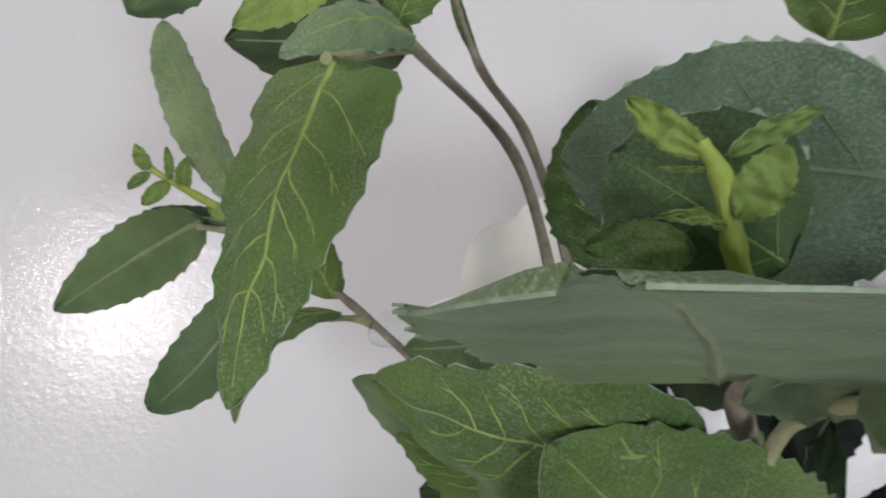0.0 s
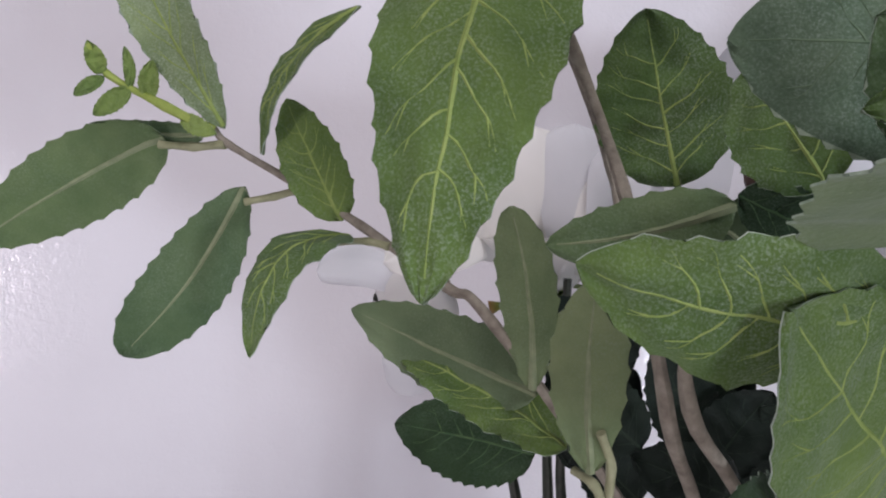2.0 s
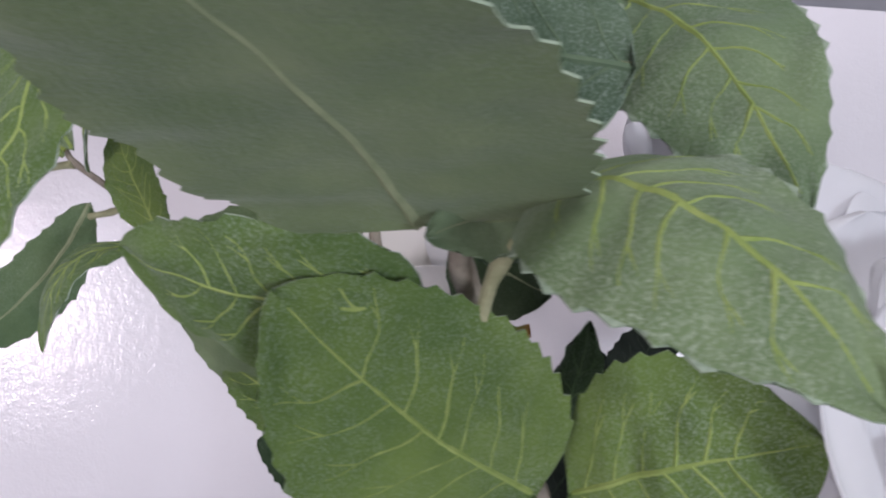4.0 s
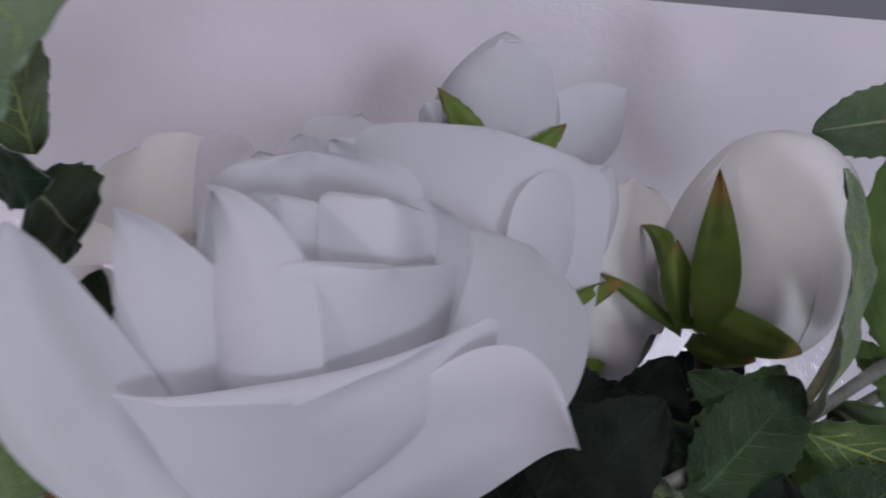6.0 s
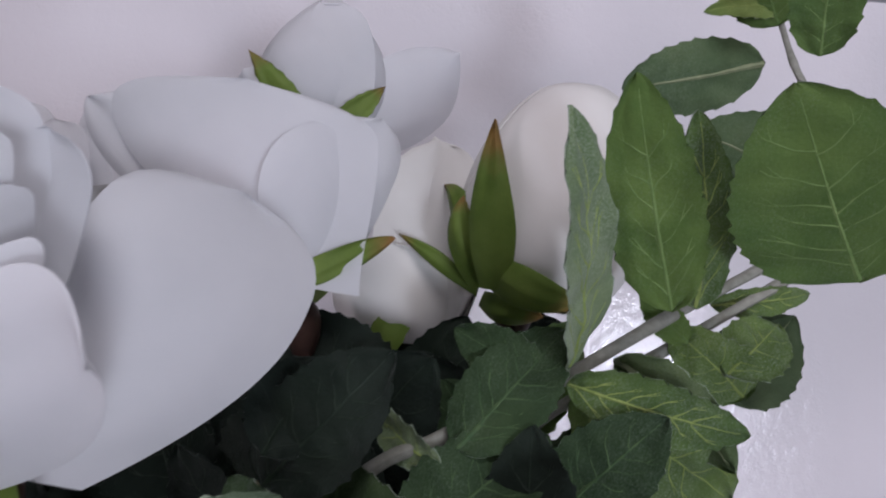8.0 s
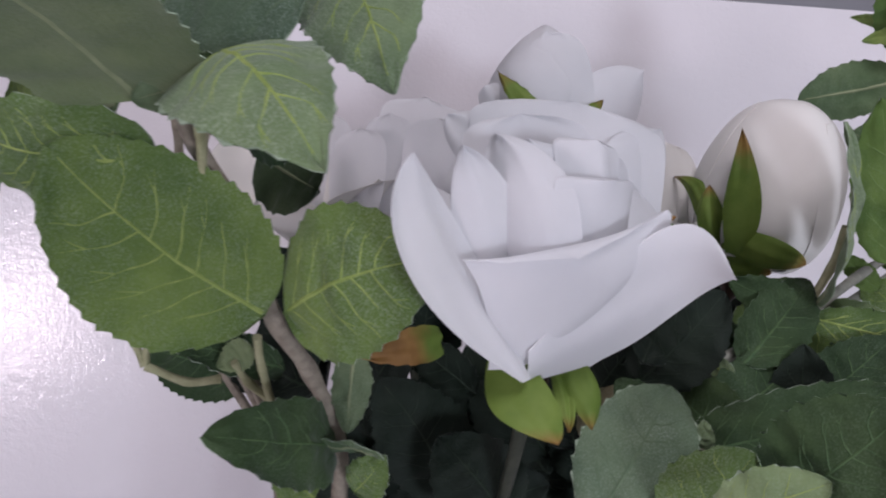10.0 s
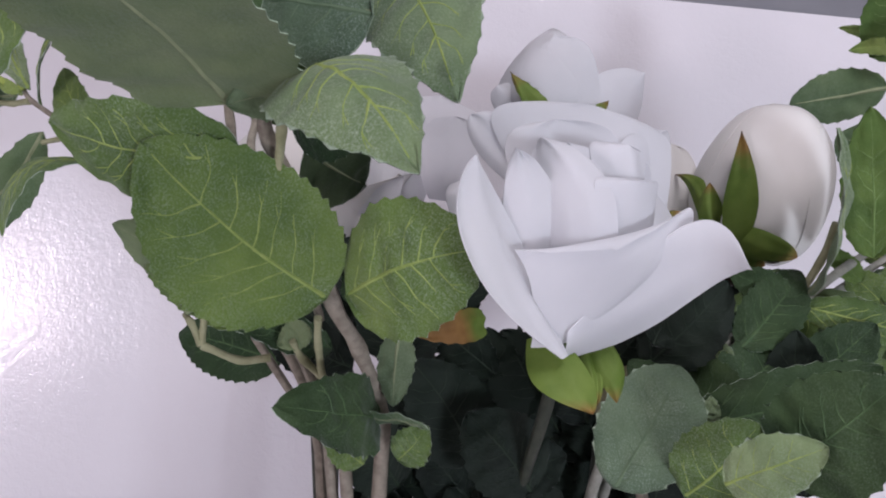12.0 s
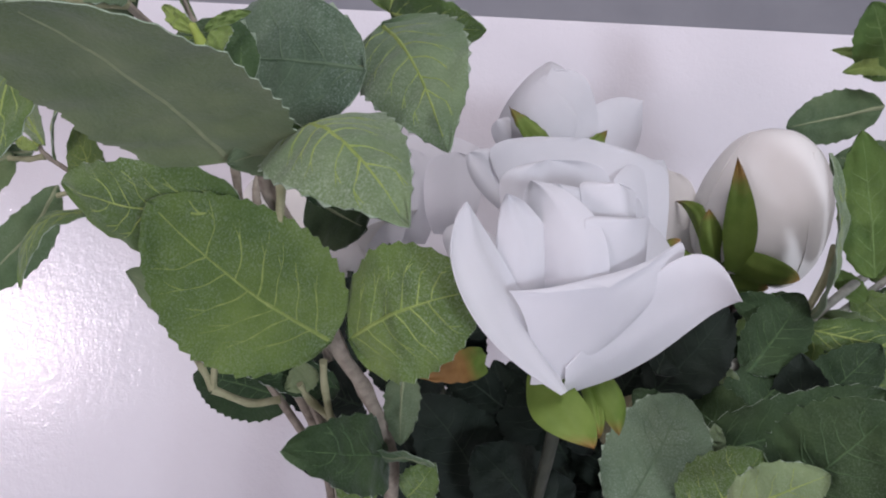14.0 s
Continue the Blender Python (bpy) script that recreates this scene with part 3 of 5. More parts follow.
rose_wall = rose("open white cloth rose near the wall", (0.002, 0.318, 0.362), (-0.22, -0.20, 0.93), 40, 1.0, CORE + SKIRT,
                 [(100, 30, 10, 100, 130), (180, 30, 10, 100, 130), (260, 30, 10, 100, 130), (340, 30, 10, 100, 130)],
                 [(0.0, 0.30, 0.25), (0.03, 0.25, 0.0)], petal_cream)
rose_low = rose("small white cloth rose between the larger ones", (0.155, 0.292, 0.352), (0.05, -0.15, 0.97), 10, 0.95, CORE,
                [(260, 30, 10, 60, 20)],
                [(0.14, 0.29, 0.25), (0.10, 0.23, 0.0)], petal_cream)
SIDE_BASE, SIDE_AXIS = (-0.0420, 0.325, 0.3420), (-0.78, -0.12, 0.35)
rose_side = rose("drooping white cloth rose low against the wall", SIDE_BASE, SIDE_AXIS, 0, 1.0, [],
                 [(100, 26, 10, 60, 30), (260, 26, 10, 60, 30)],
                 [(-0.01, 0.31, 0.25), (0.02, 0.25, 0.0)], petal_cream)
bud(rose_side, SIDE_BASE, SIDE_AXIS, 0.040, 0.016, 40, 0.6, petal_cream)
panel(rose_side, (-0.0480, 0.3180, 0.3500), (-0.1035, 0.3080, 0.3700), (-0.0860, 0.3080, 0.3630), (-0.0860, 0.3120, 0.3800), 0.003, 0.65, 0.4, 0.8, 0.002)
panel(rose_side, (-0.0440, 0.3150, 0.3420), (-0.0760, 0.3060, 0.3330), (-0.0600, 0.3050, 0.3180), (-0.0640, 0.3060, 0.3500), 0.004, 0.60, 0.5, 0.9, 0.002)
panel(rose_side, (-0.0430, 0.3120, 0.3450), (-0.0770, 0.3030, 0.3570), (-0.0620, 0.3030, 0.3440), (-0.0600, 0.3060, 0.3720), 0.004, 0.60, 0.5, 0.8, 0.002, mat=petal_cream)

# ---- sprays of leaves ----

front_spray = spray("leafy spray with large oval serrated green leaves on a brown-grey stem")
stem(front_spray, [(0.0350, 0.1600, 0.0000), (0.0260, 0.1650, 0.2600), (0.0243, 0.1601, 0.3084), (0.0157, 0.1497, 0.3332), (0.0081, 0.1356, 0.3484), (0.0015, 0.1322, 0.3703), (-0.0094, 0.1170, 0.3906), (-0.0097, 0.1068, 0.3975)], 0.0026, 0.0018)
leaf(front_spray, (0.0068, 0.1300, 0.3502), (-0.0386, 0.1068, 0.3868), (0.30, -0.92, -0.22), 0.0455, 0.04, 0.10, GREEN, "broad oval leaf with a bright yellow-green midrib")
leaf(front_spray, (0.0125, 0.1270, 0.3515), (0.0485, 0.1090, 0.3675), (-0.46, -0.85, -0.05), 0.0380, 0.08, -0.05, GREEN, "leaf with a frosted serrated rim")
leaf(front_spray, (0.0005, 0.0955, 0.4045), (0.0288, 0.0665, 0.3805), (-0.15, -0.75, 0.66), 0.0315, 0.20, -0.30, FROSTED, "arching leaf folded over its own stalk", shape=SHARP)
# folded underside half of the arching leaf, added as a small separate leaf
leaf(front_spray, (0.0042, 0.0921, 0.4026), (-0.0161, 0.0971, 0.3958), (0.07, 0.90, 0.44), 0.0132, 0.16, -0.25, PALE)
stem(front_spray, [(-0.0064, 0.1151, 0.3829), (-0.0049, 0.1068, 0.3919), (-0.0019, 0.0914, 0.3985)], 0.0013, 0.0011, "stalk")
leaf(front_spray, (-0.0170, 0.1030, 0.3975), (-0.0410, 0.0440, 0.4140), (0.03, 0.30, 0.95), 0.0540, 0.03, -0.05, FROSTPALE, "long leaf seen from its pale underside", shape=(0.30, 0.46))
leaf(front_spray, (-0.0150, 0.1120, 0.3860), (-0.0660, 0.1190, 0.3920), (-0.17, -0.88, -0.45), 0.0269, 0.12, -0.10, GREEN, "leaf with a forked yellow vein")
leaf(front_spray, (-0.0331, 0.1288, 0.4012), (-0.0640, 0.1390, 0.3930), (0.36, 0.90, -0.24), 0.0141, 0.05, 0.10, GREEN)
leaf(front_spray, (0.0180, 0.1300, 0.4430), (0.0375, 0.0985, 0.4012), (-0.36, -0.82, 0.42), 0.0335, 0.10, -0.15, FROSTED, "drooping leaf with a frosted rim", shape=SHARP)
leaf(front_spray, (0.0153, 0.1107, 0.4240), (-0.0368, 0.1291, 0.4291), (-0.33, -0.94, 0.01), 0.0388, 0.06, -0.12, FROSTDARK, "broad dark leaf with a felted surface")
leaf(front_spray, (-0.0114, 0.0965, 0.4130), (-0.0323, 0.1018, 0.4268), (-0.28, -0.96, -0.05), 0.0270, 0.10, -0.10, MOSS)
leaf(front_spray, (-0.0138, 0.1846, 0.4054), (-0.0256, 0.1832, 0.4488), (-0.45, -0.88, -0.15), 0.0333, 0.06, 0.08, GREEN, "upright leaf with clear yellow veins")
leaf(front_spray, (0.0188, 0.1586, 0.4569), (0.0264, 0.1492, 0.4874), (-0.40, -0.90, -0.18), 0.0279, 0.08, 0.05, GREEN)
leaf(front_spray, (0.0197, 0.1362, 0.4494), (0.0483, 0.1283, 0.4421), (-0.35, -0.68, -0.64), 0.0168, 0.10, 0.10, GREEN)
leaf(front_spray, (-0.0089, 0.1769, 0.3969), (0.0138, 0.1613, 0.3848), (0.46, 0.86, -0.23), 0.0270, 0.08, 0.10, DARK)
leaf(front_spray, (-0.0116, 0.1617, 0.4037), (0.0121, 0.1510, 0.3978), (-0.46, -0.74, -0.49), 0.0165, 0.10, 0.10, DARK)
leaf(front_spray, (0.0111, 0.1625, 0.3459), (0.0217, 0.1562, 0.3802), (0.32, -0.91, -0.27), 0.0153, 0.10, 0.10, DARK)
leaf(front_spray, (0.0242, 0.1631, 0.3095), (-0.0040, 0.1200, 0.3215), (0.84, -0.47, 0.29), 0.0243, 0.12, 0.10, DARK, "dark leaf with a coarse serrated tip")
leaf(front_spray, (0.0155, 0.1534, 0.3095), (0.0387, 0.1425, 0.3114), (0.18, 0.52, 0.83), 0.0090, 0.10, 0.10, FROSTED)
leaf(front_spray, (0.0279, 0.1531, 0.3402), (0.0276, 0.1498, 0.3161), (0.25, 0.96, -0.13), 0.0122, 0.06, 0.10, PALE, "hanging leaf showing its pale underside")
leaf(front_spray, (0.0064, 0.1632, 0.3306), (-0.0220, 0.1440, 0.3391), (0.58, -0.62, 0.54), 0.0141, 0.10, 0.10, DARK)
leaf(front_spray, (0.0013, 0.1431, 0.3399), (-0.0080, 0.1436, 0.3335), (0.07, 1.00, -0.01), 0.0090, 0.10, 0.10, PALE)
stem(front_spray, [(0.0050, 0.1534, 0.3232), (0.0041, 0.1431, 0.3340), (0.0045, 0.1328, 0.3440)], 0.0012, 0.0010, "stalk")
stem(front_spray, [(0.0050, 0.1534, 0.3232), (-0.0008, 0.1485, 0.3294), (-0.0037, 0.1434, 0.3354)], 0.0012, 0.0010, "stalk")
stem(front_spray, [(0.0180, 0.1650, 0.2600), (0.0126, 0.1608, 0.2996), (0.0097, 0.1545, 0.3159), (0.0050, 0.1534, 0.3232)], 0.0022, 0.0014)
leaf(front_spray, (0.0304, 0.1532, 0.2988), (0.0388, 0.1475, 0.3114), (-0.37, -0.92, -0.17), 0.0129, 0.10, 0.10, GREEN)
leaf(front_spray, (0.0199, 0.1486, 0.2983), (0.0076, 0.1437, 0.3099), (0.39, -0.92, 0.03), 0.0105, 0.10, 0.10, PALE)

shoot_spray = spray("young yellow-green shoot with small fuzzy leaves")
stem(shoot_spray, [(-0.0164, 0.0966, 0.4104), (-0.0189, 0.0929, 0.4152), (-0.0217, 0.0902, 0.4233), (-0.0240, 0.0904, 0.4269)], 0.0014, 0.0010, mat=YOUNG)
leaf(shoot_spray, (-0.0229, 0.0903, 0.4254), (-0.0317, 0.0939, 0.4325), (-0.40, -0.92, -0.03), 0.0043, 0.10, 0.10, YOUNG_LEAF)
leaf(shoot_spray, (-0.0211, 0.0903, 0.4255), (-0.0105, 0.0910, 0.4311), (0.17, -0.97, -0.20), 0.0031, 0.10, 0.10, YOUNG_LEAF)
leaf(shoot_spray, (-0.0197, 0.0900, 0.4182), (-0.0146, 0.0890, 0.4267), (-0.31, -0.95, 0.08), 0.0060, 0.10, 0.10, YOUNG_LEAF)
leaf(shoot_spray, (-0.0218, 0.0902, 0.4240), (-0.0289, 0.0925, 0.4240), (-0.31, -0.95, -0.07), 0.0008, 0.10, 0.10, YOUNG_LEAF)
leaf(shoot_spray, (-0.0205, 0.0910, 0.4174), (-0.0288, 0.0894, 0.4183), (0.21, -0.94, 0.28), 0.0019, 0.10, 0.10, YOUNG_LEAF)
leaf(shoot_spray, (-0.0231, 0.0940, 0.4143), (-0.0355, 0.0995, 0.4141), (-0.40, -0.89, 0.20), 0.0071, 0.10, 0.10, PALE)

tall_spray = spray("tall bending spray with hanging leaves on twin bare stems")
stem(tall_spray, [(0.0000, 0.1900, 0.0000), (0.0050, 0.1880, 0.2700), (-0.0240, 0.1639, 0.3515), (-0.0299, 0.1686, 0.3829), (-0.0339, 0.1730, 0.4041), (-0.0443, 0.1795, 0.4352), (-0.0660, 0.1550, 0.4540), (-0.0830, 0.1500, 0.4700)], 0.0019, 0.0010)
stem(tall_spray, [(0.0120, 0.2050, 0.0000), (0.0040, 0.2050, 0.3000), (-0.0262, 0.1844, 0.3854), (-0.0296, 0.1901, 0.4102), (-0.0407, 0.1956, 0.4412), (-0.0530, 0.1870, 0.4570), (-0.0620, 0.1800, 0.4780)], 0.0018, 0.0010)
stem(tall_spray, [(0.0100, 0.1700, 0.0000), (0.0100, 0.1680, 0.2800), (-0.0263, 0.1516, 0.3580), (-0.0261, 0.1506, 0.3719), (-0.0231, 0.1514, 0.3888)], 0.0017, 0.0014)
leaf(tall_spray, (-0.0766, 0.1303, 0.4456), (-0.0895, 0.1180, 0.3855), (-0.45, -0.89, 0.10), 0.0330, 0.03, -0.12, GREEN, "long hanging leaf with pale veins and a frosted rim", shape=EGG)
stem(tall_spray, [(-0.0660, 0.1550, 0.4540), (-0.0748, 0.1423, 0.4491), (-0.0781, 0.1303, 0.4454)], 0.0013, 0.0011, "stalk")
leaf(tall_spray, (-0.0656, 0.1541, 0.4559), (-0.0892, 0.1379, 0.4480), (0.40, -0.80, 0.45), 0.0125, 0.20, -0.30, FROSTED)
leaf(tall_spray, (-0.0680, 0.1674, 0.4605), (-0.1148, 0.1744, 0.4603), (0.14, 0.96, 0.26), 0.0237, 0.08, 0.10, DARK)
leaf(tall_spray, (-0.0798, 0.1430, 0.4658), (-0.0986, 0.1384, 0.4531), (0.36, -0.91, -0.20), 0.0093, 0.08, 0.10, YOUNG_LEAF, "small pale yellow-green leaf")
leaf(tall_spray, (-0.0692, 0.1524, 0.4577), (-0.0613, 0.1526, 0.4760), (0.18, -0.98, -0.07), 0.0120, 0.08, 0.10, GREEN)
leaf(tall_spray, (-0.1180, 0.1746, 0.4861), (-0.1385, 0.1723, 0.4656), (-0.42, 0.85, 0.32), 0.0203, 0.08, 0.10, GREEN)
leaf(tall_spray, (-0.0538, 0.1868, 0.4589), (-0.0611, 0.1827, 0.4807), (-0.01, -0.98, -0.19), 0.0033, 0.10, 0.10, PALE)
leaf(tall_spray, (-0.0423, 0.2027, 0.3469), (-0.0930, 0.2310, 0.3665), (0.47, 0.88, -0.05), 0.0257, 0.10, 0.10, PALE, "leaf showing its pale ribbed underside")
leaf(tall_spray, (-0.0324, 0.2046, 0.3301), (-0.0785, 0.2325, 0.3529), (-0.11, -0.73, 0.67), 0.0211, 0.08, 0.10, GREEN)
leaf(tall_spray, (-0.0240, 0.2575, 0.3083), (-0.0742, 0.2697, 0.3176), (-0.17, -0.93, 0.32), 0.0316, 0.08, 0.10, DARK, "dark green leaf with fine serration")
leaf(tall_spray, (-0.0461, 0.1965, 0.3495), (-0.0540, 0.1968, 0.3993), (0.27, 0.96, 0.04), 0.0161, 0.05, 0.10, PALE, shape=STRAP)
leaf(tall_spray, (-0.0415, 0.1662, 0.3384), (-0.0428, 0.1649, 0.3834), (0.39, 0.92, 0.04), 0.0180, 0.04, 0.10, PALE, shape=STRAP)
stem(tall_spray, [(-0.0145, 0.1720, 0.3250), (-0.0250, 0.1705, 0.3240), (-0.0365, 0.1675, 0.3286)], 0.0013, 0.0012, "stalk")
stem(tall_spray, [(-0.0365, 0.1675, 0.3286), (-0.0365, 0.1664, 0.3401), (-0.0401, 0.1647, 0.3490)], 0.0012, 0.0010, "stalk")
stem(tall_spray, [(-0.0365, 0.1675, 0.3286), (-0.0404, 0.1668, 0.3360), (-0.0436, 0.1716, 0.3377)], 0.0012, 0.0010, "stalk")

side_spray = spray("thin side spray with narrow drooping leaves against the wall")
stem(side_spray, [(-0.0050, 0.2000, 0.3000), (-0.0565, 0.2019, 0.3674), (-0.0684, 0.2079, 0.3761), (-0.0918, 0.2187, 0.3923), (-0.1105, 0.2262, 0.4038), (-0.1293, 0.2326, 0.4143), (-0.1338, 0.2338, 0.4187)], 0.0015, 0.0009)
leaf(side_spray, (-0.1248, 0.2339, 0.4023), (-0.1557, 0.2206, 0.3549), (-0.18, 0.97, -0.15), 0.0232, 0.10, 0.10, GREEN, "narrow drooping leaf with a notched rim", shape=STRAP)
stem(side_spray, [(-0.1097, 0.2259, 0.4015), (-0.1163, 0.2300, 0.3996), (-0.1247, 0.2335, 0.3977)], 0.0012, 0.0010, "stalk")
leaf(side_spray, (-0.1486, 0.2405, 0.4164), (-0.2018, 0.2407, 0.3827), (-0.08, 0.99, 0.13), 0.0265, 0.08, 0.10, GREEN, "narrow drooping leaf with a notched rim")
stem(side_spray, [(-0.1305, 0.2328, 0.4143), (-0.1400, 0.2376, 0.4135), (-0.1502, 0.2406, 0.4139)], 0.0013, 0.0011, "stalk")
leaf(side_spray, (-0.1304, 0.2321, 0.4187), (-0.1629, 0.2361, 0.4822), (-0.27, -0.96, -0.08), 0.0193, 0.06, 0.10, FROSTED, "stiff upright leaf", shape=STRAP)
leaf(side_spray, (-0.0942, 0.2189, 0.3893), (-0.1204, 0.2010, 0.3586), (-0.36, -0.64, 0.68), 0.0159, 0.34, -0.10, GREEN, "arching leaf curling downwards")
stem(side_spray, [(-0.0840, 0.2137, 0.3866), (-0.0894, 0.2169, 0.3879), (-0.0982, 0.2195, 0.3872)], 0.0011, 0.0009, "stalk")
leaf(side_spray, (-0.0966, 0.2217, 0.3932), (-0.1128, 0.2224, 0.4271), (-0.26, -0.96, -0.11), 0.0181, 0.10, 0.15, GREEN)
leaf(side_spray, (-0.0939, 0.2053, 0.4496), (-0.1189, 0.2182, 0.4110), (-0.74, -0.61, 0.28), 0.0095, 0.16, 0.10, GREEN)
leaf(side_spray, (-0.1363, 0.2341, 0.4169), (-0.1713, 0.2481, 0.4199), (0.37, 0.93, 0.03), 0.0083, 0.12, 0.10, GREEN)
stem(side_spray, [(-0.1337, 0.2327, 0.4178), (-0.1469, 0.2316, 0.4244), (-0.1622, 0.2321, 0.4324), (-0.1660, 0.2272, 0.4395)], 0.0016, 0.0006, mat=YOUNG)
leaf(side_spray, (-0.1635, 0.2313, 0.4322), (-0.1660, 0.2273, 0.4404), (0.32, -0.89, -0.33), 0.0052, 0.10, 0.10, YOUNG_LEAF)
leaf(side_spray, (-0.1627, 0.2311, 0.4315), (-0.1710, 0.2322, 0.4260), (0.05, -0.96, -0.27), 0.0040, 0.10, 0.10, YOUNG_LEAF)
leaf(side_spray, (-0.1561, 0.2317, 0.4287), (-0.1659, 0.2318, 0.4208), (0.14, -0.97, -0.19), 0.0057, 0.10, 0.10, YOUNG_LEAF)
leaf(side_spray, (-0.1561, 0.2317, 0.4287), (-0.1576, 0.2318, 0.4403), (0.21, -0.98, 0.04), 0.0033, 0.10, 0.10, YOUNG_LEAF)
leaf(side_spray, (-0.1514, 0.2326, 0.4259), (-0.1499, 0.2301, 0.4368), (0.19, -0.95, -0.24), 0.0056, 0.10, 0.10, YOUNG_LEAF)
leaf(side_spray, (-0.1424, 0.2326, 0.4215), (-0.1326, 0.2304, 0.4168), (-0.18, -0.98, 0.08), 0.0055, 0.10, 0.10, YOUNG_LEAF)

back_spray = spray("leafy spray of fresh green leaves on pale grey stems")
stem(back_spray, [(0.1000, 0.2000, 0.0000), (0.1050, 0.2000, 0.2600), (0.1370, 0.1998, 0.3225), (0.1624, 0.2101, 0.3374), (0.1900, 0.2130, 0.3530), (0.2248, 0.2325, 0.3713), (0.2611, 0.2465, 0.3907), (0.3127, 0.2601, 0.4226)], 0.0022, 0.0016, mat=GREYSTEM)
stem(back_spray, [(0.1100, 0.2100, 0.0000), (0.1120, 0.2100, 0.2600), (0.1809, 0.2258, 0.3325), (0.2197, 0.2377, 0.3564), (0.2649, 0.2515, 0.3829), (0.3156, 0.2601, 0.4156)], 0.0020, 0.0015, mat=GREYSTEM)
stem(back_spray, [(0.2983, 0.2749, 0.4244), (0.2854, 0.2760, 0.4528), (0.2787, 0.2765, 0.4652), (0.2717, 0.2760, 0.4832)], 0.0016, 0.0010, mat=GREYSTEM)
stem(back_spray, [(0.1900, 0.2130, 0.3530), (0.1971, 0.2080, 0.3720), (0.1959, 0.1978, 0.3873)], 0.0016, 0.0012, "stalk")
leaf(back_spray, (0.1920, 0.2070, 0.3580), (0.1830, 0.1810, 0.4210), (0.80, -0.58, -0.12), 0.0247, 0.10, 0.15, FROSTED, "leaf standing on edge")
leaf(back_spray, (0.2180, 0.2060, 0.3750), (0.1995, 0.1878, 0.4316), (-0.26, -0.89, -0.37), 0.0240, 0.05, 0.10, FRESH, "smooth fresh green leaf")
leaf(back_spray, (0.2305, 0.2235, 0.3753), (0.2230, 0.2123, 0.4299), (0.27, -0.95, -0.16), 0.0202, 0.08, 0.10, GREEN)
leaf(back_spray, (0.2683, 0.2762, 0.4643), (0.2169, 0.2757, 0.4510), (-0.09, 0.95, 0.31), 0.0276, 0.10, 0.10, FRESH, "leaf with a pale arched midrib")
leaf(back_spray, (0.2847, 0.2696, 0.4153), (0.2438, 0.2779, 0.4380), (0.36, 0.88, 0.33), 0.0342, 0.14, 0.10, GREEN)
leaf(back_spray, (0.2654, 0.2045, 0.3865), (0.2372, 0.1877, 0.4321), (-0.30, -0.82, -0.49), 0.0477, 0.08, 0.10, FRESH, "large leaf close to the roses")
leaf(back_spray, (0.2721, 0.2761, 0.4784), (0.2516, 0.2617, 0.5127), (-0.29, -0.81, -0.51), 0.0297, 0.08, 0.10, FRESH)
leaf(back_spray, (0.2717, 0.2760, 0.4832), (0.2433, 0.2721, 0.4799), (0.13, -0.99, 0.05), 0.0092, 0.12, 0.10, YOUNG_LEAF)
leaf(back_spray, (0.2715, 0.2759, 0.4852), (0.2429, 0.2818, 0.4942), (-0.21, -0.98, -0.02), 0.0076, 0.12, 0.10, YOUNG_LEAF)
leaf(back_spray, (0.2710, 0.2434, 0.4573), (0.2691, 0.2327, 0.4902), (-0.45, -0.84, -0.30), 0.0208, 0.08, 0.10, FRESH)
leaf(back_spray, (0.1644, 0.2041, 0.3350), (0.1919, 0.2132, 0.3675), (-0.15, -0.91, 0.38), 0.0240, 0.10, 0.10, DARK)
leaf(back_spray, (0.1870, 0.2094, 0.3544), (0.1618, 0.2138, 0.3654), (-0.19, -0.98, -0.05), 0.0153, 0.10, 0.10, DARK)
leaf(back_spray, (0.2105, 0.2329, 0.3583), (0.2407, 0.2126, 0.3326), (0.66, 0.73, 0.20), 0.0201, 0.15, 0.10, GREEN, "arching leaf seen from below")
leaf(back_spray, (0.1977, 0.2233, 0.3497), (0.2480, 0.2326, 0.3196), (-0.06, -0.92, -0.38), 0.0327, 0.10, 0.10, GREEN)
leaf(back_spray, (0.2545, 0.2421, 0.3482), (0.2277, 0.2374, 0.3691), (-0.11, -0.93, -0.35), 0.0206, 0.10, 0.10, GREEN)
leaf(back_spray, (0.2448, 0.2344, 0.3557), (0.2645, 0.2447, 0.3720), (-0.02, -0.83, 0.56), 0.0207, 0.10, 0.10, GREEN)
leaf(back_spray, (0.1931, 0.2127, 0.3532), (0.2401, 0.2044, 0.3446), (-0.19, -0.97, -0.13), 0.0175, 0.12, 0.10, GREEN)
leaf(back_spray, (0.2461, 0.2540, 0.3760), (0.2793, 0.2550, 0.3823), (0.06, -0.98, -0.18), 0.0101, 0.12, 0.10, GREEN)

low_spray = spray("low spray of broad grey-green leaves beneath the roses")
stem(low_spray, [(0.1200, 0.1500, 0.0000), (0.1150, 0.1500, 0.2500), (0.1118, 0.1602, 0.2948), (0.1262, 0.1591, 0.3127), (0.1403, 0.1486, 0.3129), (0.1484, 0.1333, 0.3115)], 0.0022, 0.0015)
leaf(low_spray, (0.1570, 0.2250, 0.3250), (0.1420, 0.2210, 0.3420), (-0.31, -0.83, -0.47), 0.0104, 0.08, 0.15, FROSTED)
leaf(low_spray, (0.1614, 0.2023, 0.3308), (0.1406, 0.2178, 0.3430), (-0.64, -0.76, -0.13), 0.0120, 0.10, 0.20, FROSTED, "folded grey-green leaf")
leaf(low_spray, (0.1293, 0.1691, 0.3111), (0.1845, 0.1492, 0.3384), (-0.25, -0.95, -0.19), 0.0272, 0.10, 0.10, DARK, "broad dark leaf with a pale midrib")
